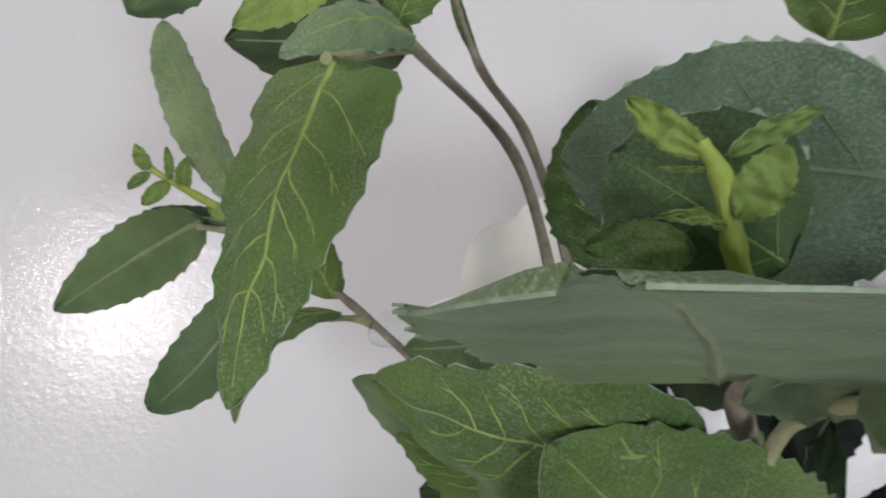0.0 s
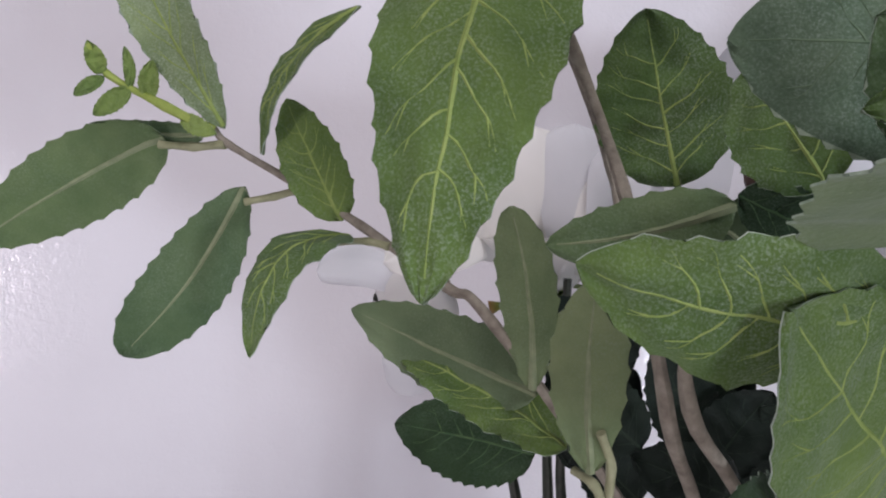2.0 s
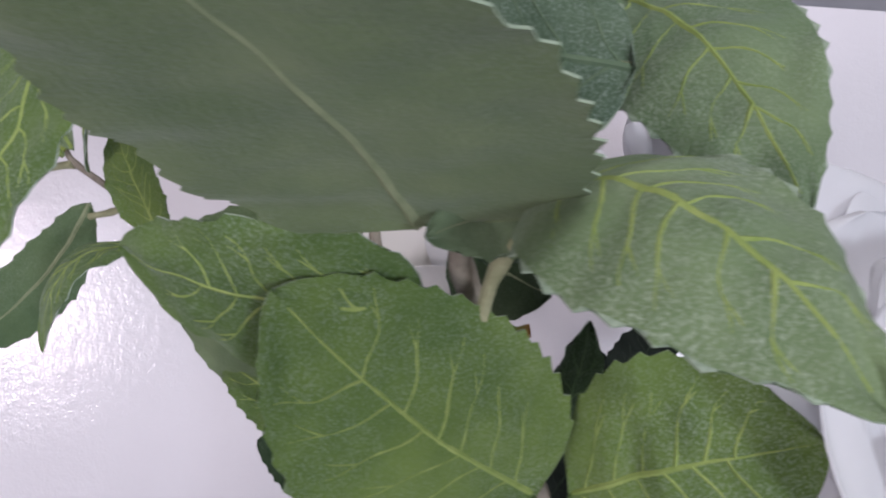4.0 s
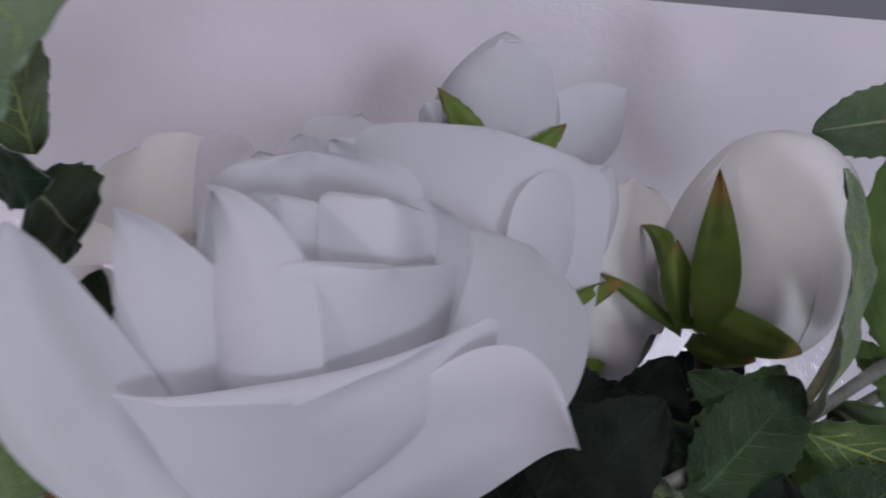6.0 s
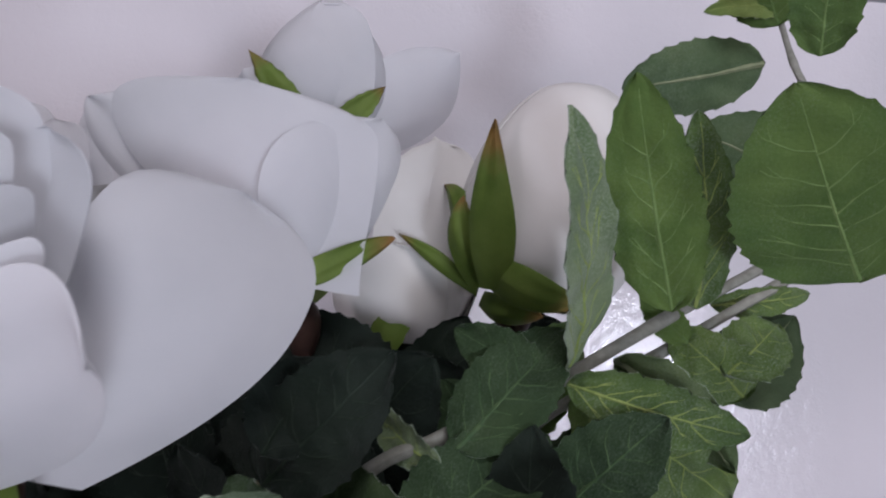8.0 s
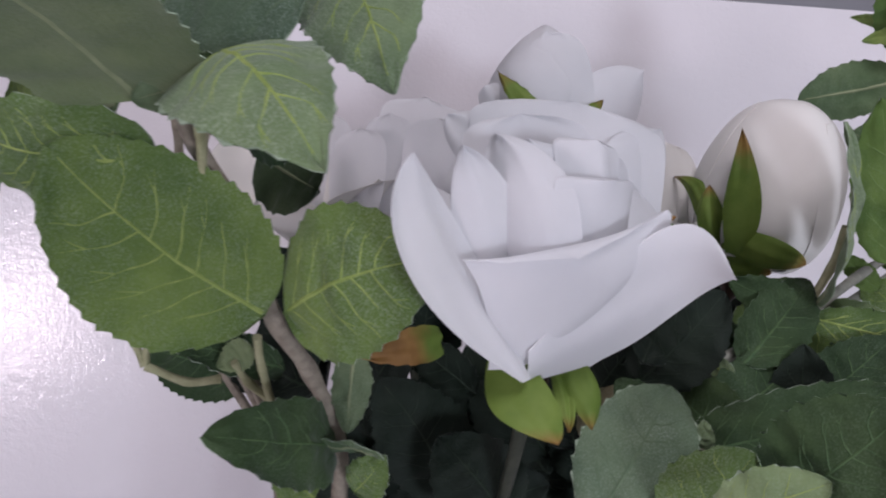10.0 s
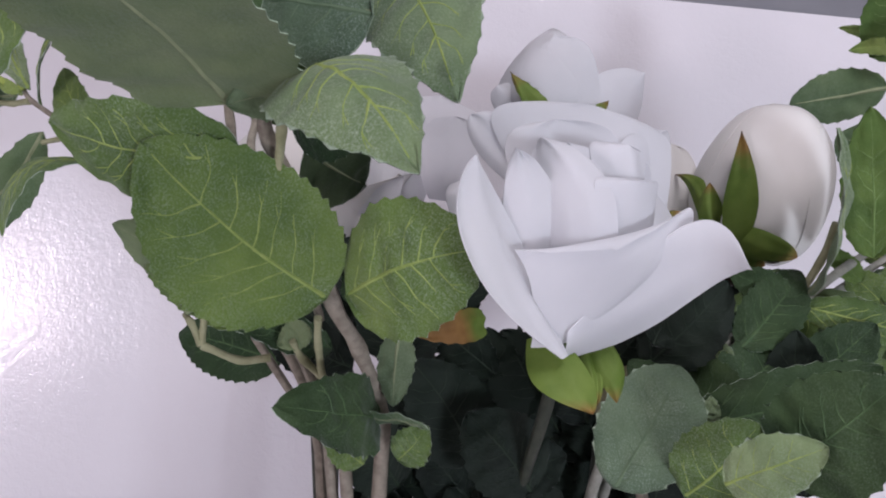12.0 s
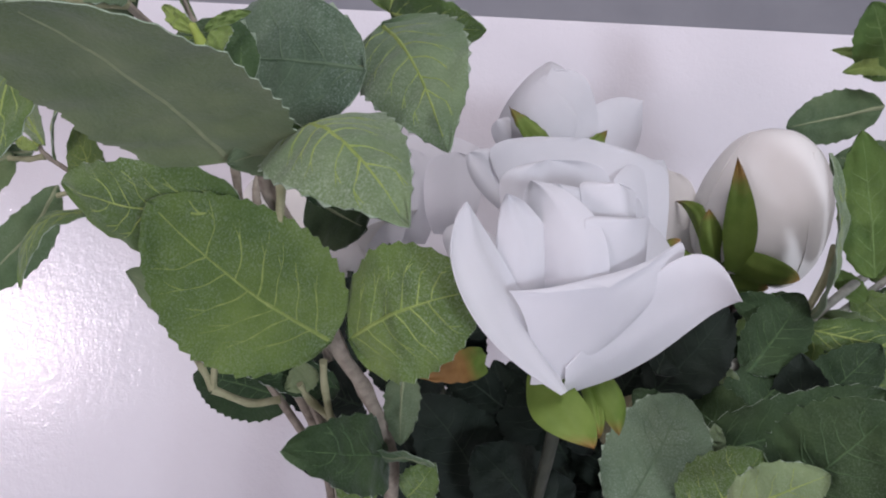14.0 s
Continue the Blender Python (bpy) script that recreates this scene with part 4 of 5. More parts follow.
leaf(low_spray, (0.1342, 0.1739, 0.3126), (0.1125, 0.1842, 0.3302), (-0.31, -0.94, 0.16), 0.0179, 0.10, 0.10, DARK)
leaf(low_spray, (0.0994, 0.1507, 0.2941), (0.1270, 0.1720, 0.3310), (-0.12, -0.82, 0.56), 0.0335, 0.12, 0.10, FROSTDARK, "grey-green felted leaf")
leaf(low_spray, (0.1200, 0.1449, 0.2949), (0.1362, 0.1335, 0.3212), (-0.59, -0.81, 0.01), 0.0279, 0.10, 0.10, GREEN)
leaf(low_spray, (0.1435, 0.1336, 0.3079), (0.1623, 0.1119, 0.3396), (-0.71, -0.70, -0.05), 0.0342, 0.08, 0.10, DARK)
leaf(low_spray, (0.1222, 0.1245, 0.3055), (0.1447, 0.1132, 0.3206), (-0.55, -0.81, 0.20), 0.0176, 0.08, 0.10, FROSTED)
leaf(low_spray, (0.1056, 0.1951, 0.3065), (0.1168, 0.1941, 0.3265), (0.32, 0.94, -0.13), 0.0138, 0.08, 0.10, BROWN, "withered brownish leaf")
leaf(low_spray, (0.1337, 0.1588, 0.3145), (0.1324, 0.1586, 0.3239), (-0.37, -0.93, -0.07), 0.0057, 0.08, 0.10, FROSTED)

inner_foliage = spray("inner leaves coloured for shade, and dark stems, in the middle of the bouquet")
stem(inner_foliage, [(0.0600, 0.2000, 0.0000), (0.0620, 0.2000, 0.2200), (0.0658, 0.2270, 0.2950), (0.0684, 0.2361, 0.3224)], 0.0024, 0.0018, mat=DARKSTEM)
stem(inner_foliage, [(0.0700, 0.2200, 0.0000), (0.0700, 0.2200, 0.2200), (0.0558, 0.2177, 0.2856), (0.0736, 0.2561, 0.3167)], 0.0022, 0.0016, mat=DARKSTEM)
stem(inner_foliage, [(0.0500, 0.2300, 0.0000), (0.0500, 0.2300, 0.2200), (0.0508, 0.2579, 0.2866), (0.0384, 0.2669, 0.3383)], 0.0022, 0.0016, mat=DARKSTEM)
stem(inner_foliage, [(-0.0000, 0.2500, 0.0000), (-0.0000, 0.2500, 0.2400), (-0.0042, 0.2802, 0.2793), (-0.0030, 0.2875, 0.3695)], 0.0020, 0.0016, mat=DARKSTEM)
# inner leaves from here on carry the bouquet's shade in their colour
leaf(inner_foliage, (0.1312, 0.2341, 0.3098), (0.1567, 0.2168, 0.3567), (-0.47, -0.88, -0.07), 0.0449, 0.08, 0.10, SHADED, "inner leaf with shade in its near-black bluish green")
leaf(inner_foliage, (0.1042, 0.2457, 0.2912), (0.1278, 0.2335, 0.3346), (-0.25, -0.96, -0.13), 0.0433, 0.08, 0.10, SHADED)
leaf(inner_foliage, (0.0998, 0.2258, 0.2914), (0.0730, 0.2357, 0.3326), (-0.14, -0.98, 0.14), 0.0376, 0.08, 0.10, SHADED)
leaf(inner_foliage, (0.0608, 0.1975, 0.2853), (0.0332, 0.1974, 0.3234), (0.08, -1.00, 0.06), 0.0329, 0.08, 0.10, SHADED)
leaf(inner_foliage, (0.0259, 0.2089, 0.2807), (0.0474, 0.2170, 0.3203), (-0.03, -0.98, 0.22), 0.0343, 0.08, 0.10, SHADED)
leaf(inner_foliage, (0.0640, 0.1873, 0.2845), (0.0929, 0.1860, 0.2939), (-0.14, -0.94, 0.31), 0.0228, 0.08, 0.10, SHADED)
leaf(inner_foliage, (0.0124, 0.1883, 0.3202), (-0.0205, 0.1891, 0.3336), (0.06, -0.98, 0.20), 0.0214, 0.08, 0.10, SHADED)
leaf(inner_foliage, (0.0790, 0.1768, 0.2824), (0.0543, 0.1820, 0.3084), (-0.03, -0.98, 0.17), 0.0308, 0.08, 0.10, SHADED)
leaf(inner_foliage, (0.1183, 0.2343, 0.3218), (0.1398, 0.2236, 0.3171), (-0.40, -0.90, 0.19), 0.0147, 0.08, 0.10, SHADED)
leaf(inner_foliage, (0.1571, 0.2232, 0.3080), (0.1333, 0.2338, 0.3198), (-0.33, -0.93, 0.17), 0.0171, 0.08, 0.10, SHADED)
leaf(inner_foliage, (0.1441, 0.2315, 0.3246), (0.1056, 0.2346, 0.3627), (0.16, -0.96, 0.24), 0.0433, 0.08, 0.10, SHADED)
leaf(inner_foliage, (0.1459, 0.2517, 0.3214), (0.1668, 0.2466, 0.3665), (-0.13, -0.99, -0.05), 0.0300, 0.08, 0.10, SHADED)
leaf(inner_foliage, (0.1216, 0.2308, 0.3228), (0.0945, 0.2195, 0.3424), (0.47, -0.87, 0.15), 0.0247, 0.08, 0.10, SHADED)
leaf(inner_foliage, (0.0048, 0.2324, 0.3185), (-0.0167, 0.2487, 0.3443), (-0.37, -0.89, 0.25), 0.0261, 0.08, 0.10, SHADED)
leaf(inner_foliage, (0.0277, 0.2276, 0.3114), (0.0482, 0.2259, 0.3390), (-0.51, -0.80, 0.33), 0.0241, 0.08, 0.10, SHADED)
leaf(inner_foliage, (0.0097, 0.2400, 0.2969), (-0.0124, 0.2460, 0.3204), (-0.16, -0.98, 0.10), 0.0229, 0.08, 0.10, SHADED)
leaf(inner_foliage, (0.0434, 0.2334, 0.2939), (0.0291, 0.2383, 0.3216), (-0.36, -0.93, -0.02), 0.0220, 0.08, 0.10, SHADED)
leaf(inner_foliage, (0.0200, 0.2509, 0.3304), (0.0423, 0.2484, 0.3519), (-0.40, -0.86, 0.31), 0.0187, 0.08, 0.10, GREEN)

# outer petals and sepals
panel(rose_main, (0.0719, 0.1150, 0.3400), (0.0408, 0.0972, 0.3895), (0.0433, 0.0990, 0.3600), (0.0566, 0.1130, 0.3655), 0.004, 0.46, 0.15, 0.15, 0.002, 0.002)
panel(rose_main, (0.0680, 0.1230, 0.3470), (0.0520, 0.1030, 0.3935), (0.0525, 0.1100, 0.3700), (0.0690, 0.1150, 0.3770), 0.003, 0.50, 0.7, 0.0, 0.002)
panel(rose_main, (0.0720, 0.1175, 0.3435), (0.0772, 0.1060, 0.3740), (0.0551, 0.1035, 0.3665), (0.1035, 0.1160, 0.3815), 0.005, 0.80, 0.35, 1.0, 0.005, -0.0015)
panel(rose_main, (0.0720, 0.1160, 0.3420), (0.1150, 0.1085, 0.3705), (0.0985, 0.1115, 0.3765), (0.1000, 0.1360, 0.3470), 0.004, 0.52, 0.30, 0.12, 0.003)
panel(rose_main, (0.0830, 0.1500, 0.3380), (0.1110, 0.1790, 0.3960), (0.0890, 0.1500, 0.3830), (0.1265, 0.1790, 0.3660), 0.004, 0.62, 0.5, 0.8, 0.002)
panel(rose_main, (0.0720, 0.1400, 0.3430), (0.0425, 0.1330, 0.3870), (0.0440, 0.1290, 0.3700), (0.0620, 0.1360, 0.3720), 0.003, 0.60, 0.4, 0.6, 0.001)
sheet(rose_wall, (0.0409, 0.3050, 0.3948), (0.0422, 0.3191, 0.4495), (0.21, -0.95, 0.24), 0.0480, 0.06, 0.20, 0.00, 0.03, 0.7)
panel(rose_wall, (-0.0450, 0.2960, 0.3750), (-0.0400, 0.2900, 0.4235), (-0.0620, 0.2910, 0.4000), (-0.0270, 0.2890, 0.4050), 0.005, 0.62, 0.5, 0.7, 0.002, mat=petal_cream)
panel(rose_wall, (-0.0330, 0.2970, 0.3750), (-0.0210, 0.2880, 0.4320), (-0.0430, 0.2880, 0.4120), (-0.0050, 0.2900, 0.4100), 0.005, 0.66, 0.5, 0.8, 0.003, mat=petal_cream)
panel(rose_wall, (-0.0380, 0.2890, 0.3830), (-0.0790, 0.2800, 0.3765), (-0.0540, 0.2790, 0.3720), (-0.0600, 0.2870, 0.3900), 0.003, 0.55, 0.5, 0.7, 0.002, mat=petal_cream)
panel(rose_wall, (0.0030, 0.2960, 0.3750), (-0.0040, 0.2850, 0.4335), (-0.0175, 0.2870, 0.4100), (0.0095, 0.2860, 0.4100), 0.004, 0.68, 0.5, 0.8, 0.003)
panel(rose_wall, (0.0120, 0.2900, 0.3750), (0.0130, 0.2770, 0.4260), (0.0000, 0.2790, 0.4030), (0.0260, 0.2770, 0.4060), 0.004, 0.68, 0.5, 0.8, 0.003)
sheet(rose_back, (0.0992, 0.2901, 0.4329), (0.0761, 0.2919, 0.4588), (0.02, -1.00, 0.09), 0.0125, 0.06, 0.10, 0.00, 0.03, 0.0, mat=sepal_mat, name="sepal")
sheet(rose_back, (0.1121, 0.2906, 0.4304), (0.1296, 0.2948, 0.4496), (0.27, -0.96, -0.03), 0.0111, 0.08, 0.10, 0.00, 0.03, 0.0, mat=sepal_mat, name="sepal")
panel(rose_half, (0.1150, 0.2140, 0.3735), (0.1430, 0.2230, 0.3890), (0.1280, 0.2150, 0.3850), (0.1300, 0.2180, 0.3770), 0.002, 0.50, 0.7, 0.1, mat=sepal_mat, name="sepal")
panel(rose_bud, (0.1690, 0.2480, 0.3745), (0.1415, 0.2600, 0.3915), (0.1560, 0.2520, 0.3800), (0.1570, 0.2540, 0.3860), 0.002, 0.45, 0.5, 0.0, mat=sepal_mat, name="sepal")
sheet(rose_low, (0.1370, 0.2609, 0.3507), (0.1486, 0.2658, 0.3735), (0.08, -0.98, 0.17), 0.0130, 0.10, 0.10, 0.00, 0.00, 0.0, mat=sepal_mat, name="sepal")
panel(rose_main, (0.0680, 0.1260, 0.3440), (0.0795, 0.1120, 0.3262), (0.0640, 0.1180, 0.3320), (0.0795, 0.1170, 0.3350), 0.002, 0.46, 0.6, 0.08, mat=sepal_mat, name="sepal")
panel(rose_main, (0.0850, 0.1400, 0.3460), (0.0925, 0.1330, 0.3250), (0.0850, 0.1350, 0.3340), (0.0945, 0.1350, 0.3350), 0.002, 0.50, 0.5, 0.0, mat=sepal_mat, name="sepal")
panel(rose_main, (0.0820, 0.1400, 0.3450), (0.0865, 0.1330, 0.3240), (0.0820, 0.1340, 0.3340), (0.0875, 0.1340, 0.3330), 0.001, 0.45, 0.5, 0.0, mat=sepal_mat, name="sepal")
sheet(rose_main, (0.0517, 0.1312, 0.3461), (0.0307, 0.1167, 0.3428), (0.54, -0.82, 0.20), 0.0103, 0.08, 0.10, 0.00, 0.00, 0.0, mat=sepal_rust, name="sepal")
leaf(front_spray, (0.0005, 0.1483, 0.4052), (-0.0088, 0.1674, 0.4314), (-0.73, -0.65, 0.21), 0.0253, 0.10, 0.10, GREEN)
leaf(inner_foliage, (0.0058, 0.2600, 0.3332), (-0.0163, 0.2640, 0.3581), (0.11, -0.96, 0.26), 0.0261, 0.08, 0.10, SHADED)
leaf(inner_foliage, (-0.0103, 0.2586, 0.3038), (0.0114, 0.2533, 0.3404), (-0.73, -0.59, 0.35), 0.0339, 0.08, 0.10, SHADED)
leaf(inner_foliage, (0.0687, 0.2604, 0.2827), (0.0492, 0.2694, 0.3103), (-0.37, -0.93, 0.04), 0.0255, 0.08, 0.10, SHADED)
leaf(inner_foliage, (-0.0029, 0.2699, 0.2966), (-0.0027, 0.2716, 0.3309), (-0.20, -0.98, 0.05), 0.0196, 0.08, 0.10, SHADED)
leaf(inner_foliage, (0.0564, 0.2469, 0.3408), (0.0749, 0.2511, 0.3731), (-0.45, -0.81, 0.36), 0.0224, 0.08, 0.10, SHADED)
leaf(inner_foliage, (0.0327, 0.2431, 0.3133), (0.0120, 0.2410, 0.3538), (-0.07, -0.99, -0.08), 0.0255, 0.08, 0.10, SHADED)
leaf(inner_foliage, (0.0800, 0.2540, 0.3052), (0.0961, 0.2564, 0.3354), (-0.70, -0.58, 0.42), 0.0196, 0.08, 0.10, SHADED)
leaf(inner_foliage, (0.0363, 0.2435, 0.3134), (0.0328, 0.2502, 0.3519), (-0.57, -0.82, 0.09), 0.0235, 0.08, 0.10, SHADED)
leaf(inner_foliage, (-0.0089, 0.2557, 0.3349), (0.0099, 0.2498, 0.3696), (-0.62, -0.75, 0.21), 0.0251, 0.08, 0.10, SHADED)
leaf(inner_foliage, (0.0097, 0.2573, 0.3353), (-0.0249, 0.2621, 0.3640), (-0.19, -0.98, -0.07), 0.0325, 0.08, 0.10, SHADED)
leaf(inner_foliage, (-0.0054, 0.2840, 0.3134), (0.0187, 0.2909, 0.3428), (-0.50, -0.66, 0.56), 0.0275, 0.08, 0.10, SHADED)
leaf(inner_foliage, (0.0118, 0.2603, 0.3261), (-0.0101, 0.2756, 0.3508), (-0.64, -0.76, -0.09), 0.0229, 0.08, 0.10, SHADED)
leaf(inner_foliage, (0.0663, 0.2351, 0.2927), (0.0931, 0.2350, 0.3288), (-0.35, -0.90, 0.26), 0.0297, 0.08, 0.10, SHADED)
leaf(inner_foliage, (0.0697, 0.2193, 0.3156), (0.0422, 0.2238, 0.3348), (-0.28, -0.94, -0.19), 0.0200, 0.08, 0.10, SHADED)
leaf(inner_foliage, (0.0848, 0.2326, 0.2855), (0.0487, 0.2292, 0.3099), (0.28, -0.91, 0.30), 0.0350, 0.08, 0.10, SHADED)
leaf(inner_foliage, (0.1276, 0.2266, 0.2985), (0.1208, 0.2249, 0.3302), (-0.21, -0.97, -0.10), 0.0198, 0.08, 0.10, SHADED)
leaf(inner_foliage, (0.1095, 0.2173, 0.2978), (0.0904, 0.2111, 0.3290), (-0.14, -0.95, -0.27), 0.0227, 0.08, 0.10, SHADED)
leaf(inner_foliage, (0.0440, 0.2633, 0.3161), (0.0492, 0.2598, 0.3608), (0.21, -0.97, -0.10), 0.0352, 0.08, 0.10, SHADED)
leaf(inner_foliage, (0.1141, 0.2175, 0.2829), (0.1067, 0.2258, 0.3176), (-0.48, -0.87, 0.11), 0.0251, 0.08, 0.10, SHADED)
leaf(inner_foliage, (0.0667, 0.2576, 0.2734), (0.0786, 0.2570, 0.3143), (0.12, -0.99, -0.05), 0.0302, 0.08, 0.10, SHADED)
leaf(inner_foliage, (0.1110, 0.2351, 0.3025), (0.1086, 0.2289, 0.3461), (-0.45, -0.88, -0.15), 0.0313, 0.08, 0.10, SHADED)
leaf(inner_foliage, (0.0351, 0.2250, 0.2658), (0.0675, 0.2151, 0.2910), (-0.21, -0.97, -0.11), 0.0249, 0.08, 0.10, SHADED)
leaf(inner_foliage, (0.0770, 0.2367, 0.2920), (0.0660, 0.2299, 0.3338), (0.19, -0.98, -0.11), 0.0258, 0.08, 0.10, SHADED)
leaf(inner_foliage, (0.1238, 0.2543, 0.3156), (0.1481, 0.2543, 0.3517), (-0.43, -0.85, 0.29), 0.0335, 0.08, 0.10, SHADED)
leaf(inner_foliage, (0.0475, 0.2593, 0.2763), (0.0528, 0.2659, 0.3168), (-0.40, -0.90, 0.20), 0.0273, 0.08, 0.10, SHADED)
leaf(inner_foliage, (0.0335, 0.2426, 0.2818), (0.0597, 0.2338, 0.3122), (0.02, -0.95, -0.30), 0.0263, 0.08, 0.10, SHADED)
leaf(inner_foliage, (0.2007, 0.2105, 0.2746), (0.1945, 0.2189, 0.3037), (-0.64, -0.77, 0.09), 0.0204, 0.08, 0.10, SHADED)
leaf(inner_foliage, (0.1894, 0.2062, 0.2992), (0.1828, 0.1971, 0.3445), (-0.24, -0.94, -0.22), 0.0271, 0.08, 0.10, SHADED)
leaf(inner_foliage, (0.2162, 0.2516, 0.2877), (0.2078, 0.2497, 0.3282), (-0.63, -0.76, -0.17), 0.0294, 0.08, 0.10, SHADED)
leaf(inner_foliage, (0.1852, 0.2223, 0.2674), (0.1552, 0.2196, 0.2951), (0.21, -0.97, 0.14), 0.0241, 0.08, 0.10, SHADED)
leaf(inner_foliage, (0.1364, 0.2145, 0.2874), (0.1416, 0.2181, 0.3305), (-0.45, -0.88, 0.13), 0.0239, 0.08, 0.10, SHADED)
leaf(inner_foliage, (0.1427, 0.2409, 0.3018), (0.1508, 0.2405, 0.3398), (-0.47, -0.88, 0.09), 0.0252, 0.08, 0.10, SHADED)
leaf(inner_foliage, (0.1720, 0.2529, 0.2651), (0.1831, 0.2533, 0.3043), (-0.37, -0.92, 0.12), 0.0256, 0.08, 0.10, SHADED)
leaf(inner_foliage, (0.2128, 0.2479, 0.2790), (0.2143, 0.2498, 0.3160), (-0.62, -0.78, 0.07), 0.0241, 0.08, 0.10, SHADED)
leaf(inner_foliage, (0.1581, 0.2779, 0.3304), (0.1345, 0.2697, 0.3538), (0.14, -0.97, -0.20), 0.0257, 0.08, 0.10, SHADED)
leaf(inner_foliage, (0.1206, 0.2592, 0.3033), (0.1414, 0.2673, 0.3360), (0.28, -0.96, 0.06), 0.0226, 0.08, 0.10, SHADED)
leaf(inner_foliage, (0.1653, 0.2846, 0.3078), (0.1921, 0.2871, 0.3287), (0.00, -0.99, 0.11), 0.0228, 0.08, 0.10, SHADED)
leaf(inner_foliage, (0.1775, 0.2894, 0.3432), (0.2055, 0.2899, 0.3630), (-0.21, -0.92, 0.33), 0.0264, 0.08, 0.10, SHADED)
leaf(inner_foliage, (0.1473, 0.2639, 0.3102), (0.1750, 0.2664, 0.3346), (0.12, -0.99, -0.04), 0.0285, 0.08, 0.10, SHADED)
leaf(low_spray, (0.1784, 0.2221, 0.3185), (0.1597, 0.2319, 0.3483), (-0.24, -0.96, 0.16), 0.0256, 0.10, 0.10, DARK)
leaf(low_spray, (0.1923, 0.2116, 0.3163), (0.2171, 0.1997, 0.3487), (-0.42, -0.91, -0.01), 0.0255, 0.10, 0.10, DARK)
leaf(low_spray, (0.1884, 0.2220, 0.3092), (0.2088, 0.2202, 0.3438), (0.31, 0.94, -0.13), 0.0241, 0.10, 0.10, DARK)
leaf(low_spray, (0.1870, 0.1722, 0.3005), (0.1997, 0.1707, 0.3352), (-0.41, -0.91, 0.11), 0.0222, 0.10, 0.10, DARK)
leaf(low_spray, (0.1264, 0.1847, 0.2952), (0.1225, 0.1942, 0.3180), (-0.18, -0.92, 0.35), 0.0200, 0.10, 0.10, DARK)
leaf(back_spray, (0.2500, 0.2497, 0.3474), (0.2773, 0.2601, 0.3744), (0.14, 0.87, -0.48), 0.0298, 0.10, 0.10, DARK)
leaf(back_spray, (0.1634, 0.2322, 0.3255), (0.2018, 0.2447, 0.3673), (0.09, -0.97, 0.20), 0.0267, 0.10, 0.10, GREEN)
leaf(back_spray, (0.2328, 0.2338, 0.3644), (0.2185, 0.2381, 0.3788), (-0.24, -0.97, 0.04), 0.0104, 0.10, 0.10, FRESH)
leaf(inner_foliage, (0.1195, 0.1860, 0.3280), (0.1477, 0.1839, 0.3618), (-0.29, -0.94, 0.19), 0.0273, 0.08, 0.10, SHADED)
leaf(inner_foliage, (0.1202, 0.1805, 0.3365), (0.1315, 0.1955, 0.3571), (0.28, -0.84, 0.46), 0.0209, 0.08, 0.10, SHADED)
sheet(rose_low, (0.1633, 0.2664, 0.3710), (0.1509, 0.2699, 0.4265), (-0.01, -1.00, 0.06), 0.0274, 0.10, -0.25, 0.00, 0.05, 0.7, mat=petal_cream)
sheet(rose_back, (0.1188, 0.2969, 0.4286), (0.1008, 0.3032, 0.4843), (-0.13, -0.99, 0.07), 0.0365, 0.12, -0.30, 0.04, 0.02, 0.3)
leaf(low_spray, (0.1582, 0.1851, 0.3084), (0.1285, 0.1935, 0.3334), (-0.24, -0.97, 0.05), 0.0278, 0.10, 0.10, DARK)
leaf(low_spray, (0.1524, 0.2013, 0.3084), (0.1886, 0.2060, 0.3402), (-0.22, -0.90, 0.38), 0.0300, 0.10, 0.10, DARK)
leaf(inner_foliage, (0.1761, 0.2376, 0.3053), (0.1507, 0.2421, 0.3547), (-0.30, -0.95, -0.07), 0.0418, 0.08, 0.10, SHADED)
leaf(inner_foliage, (0.1072, 0.2100, 0.3096), (0.1351, 0.2129, 0.3469), (-0.23, -0.94, 0.24), 0.0326, 0.08, 0.10, SHADED)
# cup of the half-open rose
panel(rose_half, (0.1215, 0.2150, 0.3730), (0.0990, 0.2165, 0.4300), (0.0600, 0.2220, 0.4210), (0.1365, 0.2210, 0.4140), 0.007, 0.74, 0.35, 0.5, 0.001)
panel(rose_half, (0.1230, 0.2180, 0.3730), (0.1345, 0.2290, 0.4250), (0.1080, 0.2090, 0.4080), (0.1405, 0.2330, 0.4060), 0.005, 0.62, 0.4, 0.35, 0.003)
panel(rose_half, (0.1130, 0.2200, 0.3740), (0.0520, 0.2260, 0.4240), (0.0620, 0.2250, 0.4010), (0.0830, 0.2200, 0.4150), 0.002, 0.50, 0.4, 0.1, 0.002)
# loose outer petal of the far bud
panel(rose_back, (0.1150, 0.3120, 0.4240), (0.1560, 0.3270, 0.4760), (0.1240, 0.3130, 0.4640), (0.1530, 0.3230, 0.4430), 0.005, 0.60, 0.4, 0.12, 0.004)
panel(rose_back, (0.0980, 0.3060, 0.4260), (0.0720, 0.3050, 0.4560), (0.0730, 0.3060, 0.4400), (0.0860, 0.3020, 0.4480), 0.003, 0.60, 0.4, 0.7, 0.002)
# sepals and small folds of the plump bud
panel(rose_bud, (0.1729, 0.2330, 0.3760), (0.1694, 0.2270, 0.4260), (0.1640, 0.2280, 0.3940), (0.1775, 0.2235, 0.3940), 0.003, 0.38, 0.6, 0.0, mat=sepal_mat, name="sepal")
panel(rose_bud, (0.1690, 0.2390, 0.3830), (0.1985, 0.2270, 0.3735), (0.1785, 0.2320, 0.3725), (0.1825, 0.2240, 0.3835), 0.003, 0.40, 0.7, 0.2, mat=sepal_mat, name="sepal")
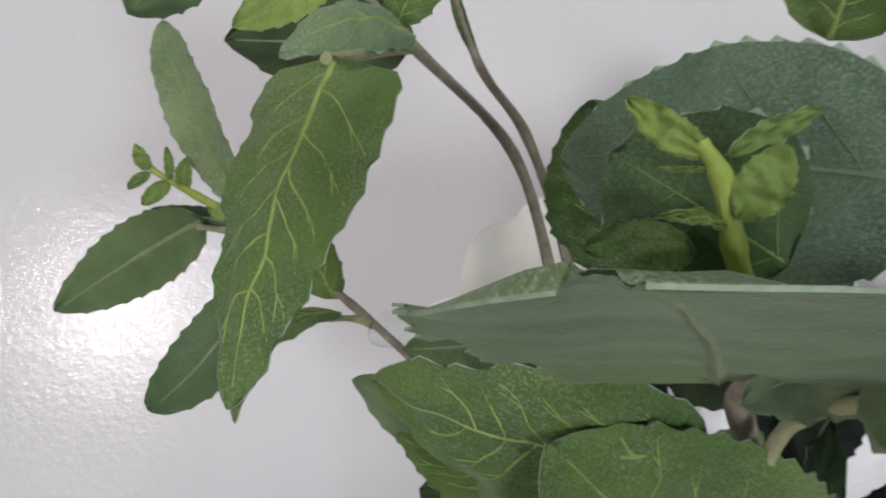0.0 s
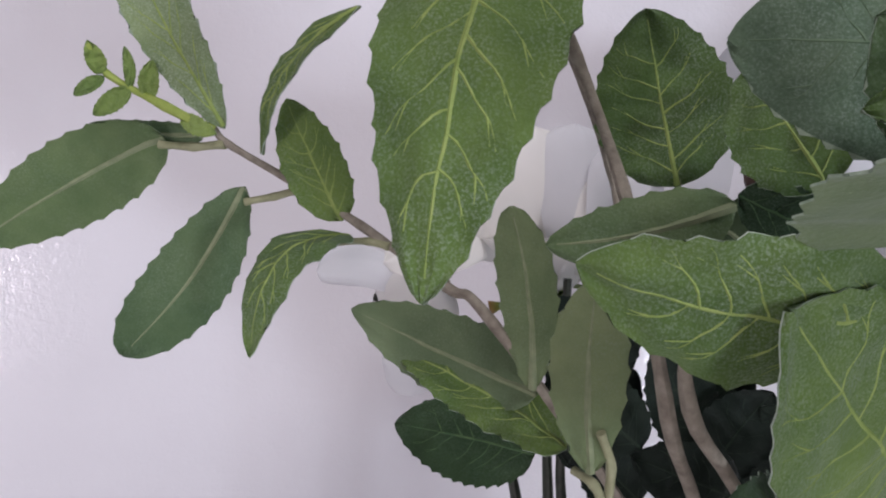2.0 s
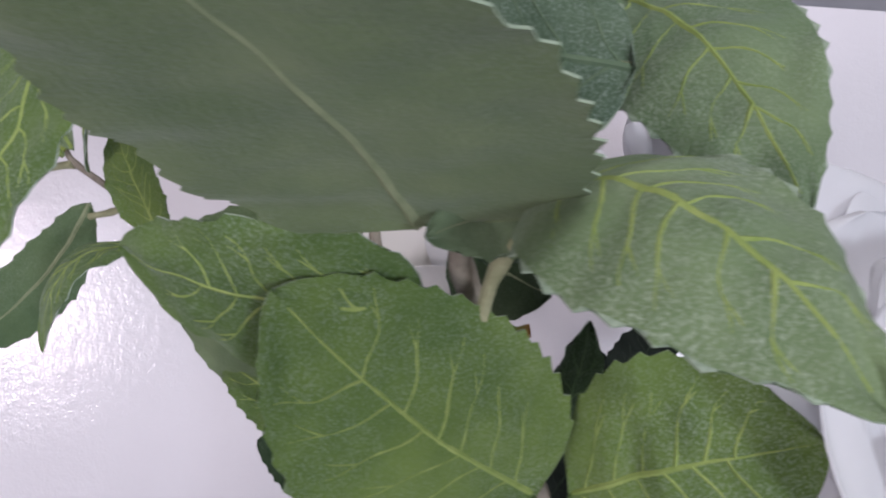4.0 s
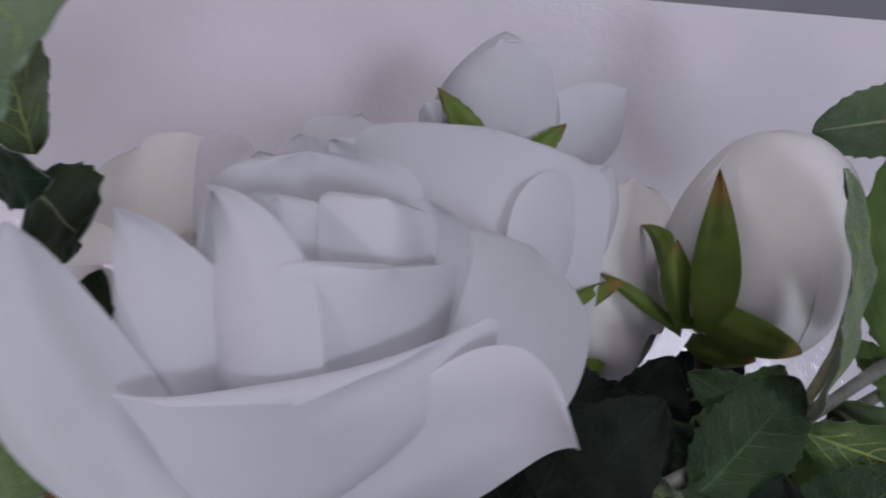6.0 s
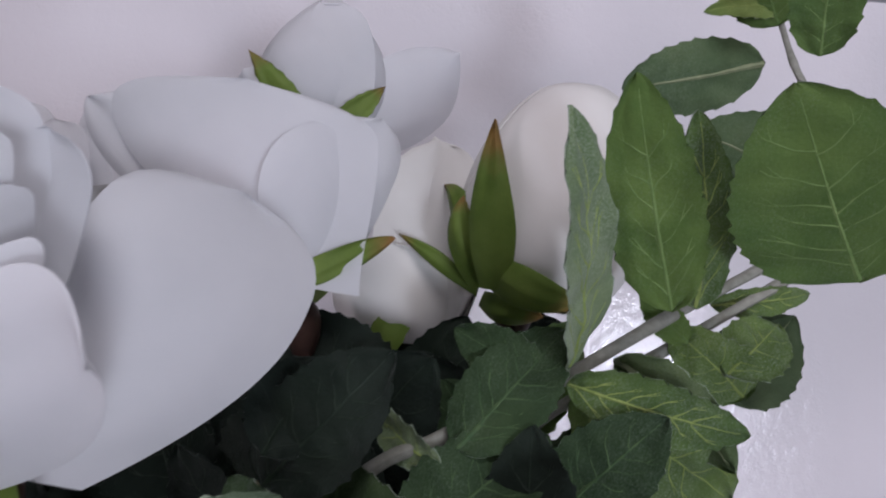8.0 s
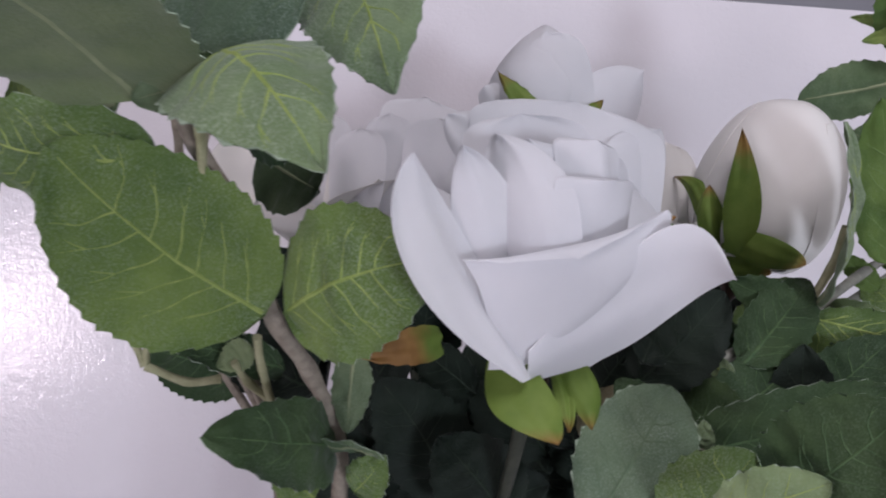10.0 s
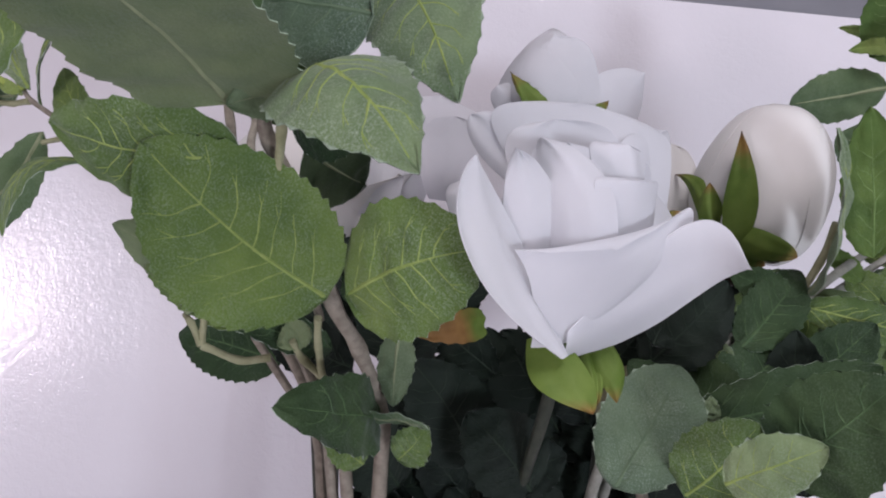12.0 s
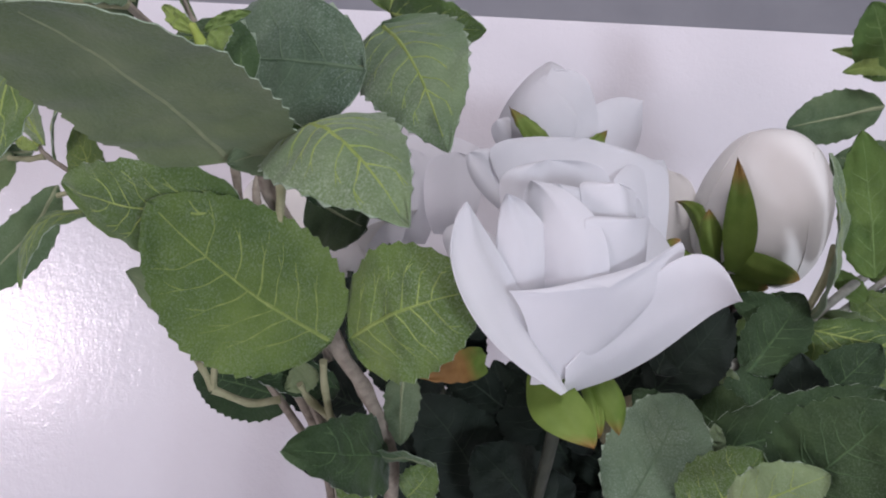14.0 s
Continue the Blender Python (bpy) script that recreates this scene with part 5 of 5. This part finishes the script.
panel(rose_bud, (0.1685, 0.2450, 0.3800), (0.1560, 0.2630, 0.4095), (0.1610, 0.2480, 0.3930), (0.1670, 0.2420, 0.3990), 0.002, 0.35, 0.6, 0.0, mat=sepal_mat, name="sepal")
panel(rose_bud, (0.1690, 0.2430, 0.3760), (0.1620, 0.2380, 0.4040), (0.1585, 0.2400, 0.3890), (0.1690, 0.2360, 0.3900), 0.002, 0.40, 0.6, 0.0, mat=sepal_mat, name="sepal")
panel(rose_bud, (0.1700, 0.2440, 0.3720), (0.1890, 0.2360, 0.3690), (0.1770, 0.2400, 0.3660), (0.1790, 0.2330, 0.3740), 0.002, 0.45, 0.6, 0.4, mat=sepal_mat, name="sepal")
# more petals of the rose near the wall
panel(rose_wall, (0.0080, 0.2920, 0.3700), (0.0070, 0.2850, 0.4190), (-0.0040, 0.2850, 0.4000), (0.0180, 0.2850, 0.4000), 0.004, 0.66, 0.5, 0.8, 0.002, mat=petal_cream)
panel(rose_wall, (0.0280, 0.2960, 0.3850), (0.0260, 0.2900, 0.4360), (0.0130, 0.2910, 0.4130), (0.0400, 0.2900, 0.4130), 0.004, 0.66, 0.5, 0.8, 0.003)
panel(rose_wall, (0.0480, 0.2880, 0.3900), (0.0490, 0.2800, 0.4330), (0.0330, 0.2800, 0.4150), (0.0620, 0.2790, 0.4150), 0.004, 0.66, 0.6, 0.9, 0.002)
# dense leaves low between the stems, their near-black colour standing for the shade
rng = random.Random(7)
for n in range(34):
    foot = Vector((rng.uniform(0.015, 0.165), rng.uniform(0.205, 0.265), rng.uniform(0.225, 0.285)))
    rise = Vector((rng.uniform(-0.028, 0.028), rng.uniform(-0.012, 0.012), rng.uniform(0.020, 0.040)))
    leaf(inner_foliage, foot, foot + rise, (rng.uniform(-0.5, 0.5), -0.9, rng.uniform(-0.2, 0.3)), rng.uniform(0.024, 0.036), 0.08, 0.10, SHADED)
# broad petals of the small rose between the larger ones
panel(rose_low, (0.1500, 0.2780, 0.3640), (0.1520, 0.2680, 0.4270), (0.1320, 0.2690, 0.3960), (0.1690, 0.2720, 0.4000), 0.006, 0.62, 0.5, 0.6, 0.002, mat=petal_cream)
panel(rose_low, (0.1480, 0.2740, 0.3520), (0.1390, 0.2630, 0.3900), (0.1200, 0.2650, 0.3690), (0.1600, 0.2620, 0.3720), 0.005, 0.62, 0.5, 0.7, 0.002, mat=petal_cream)
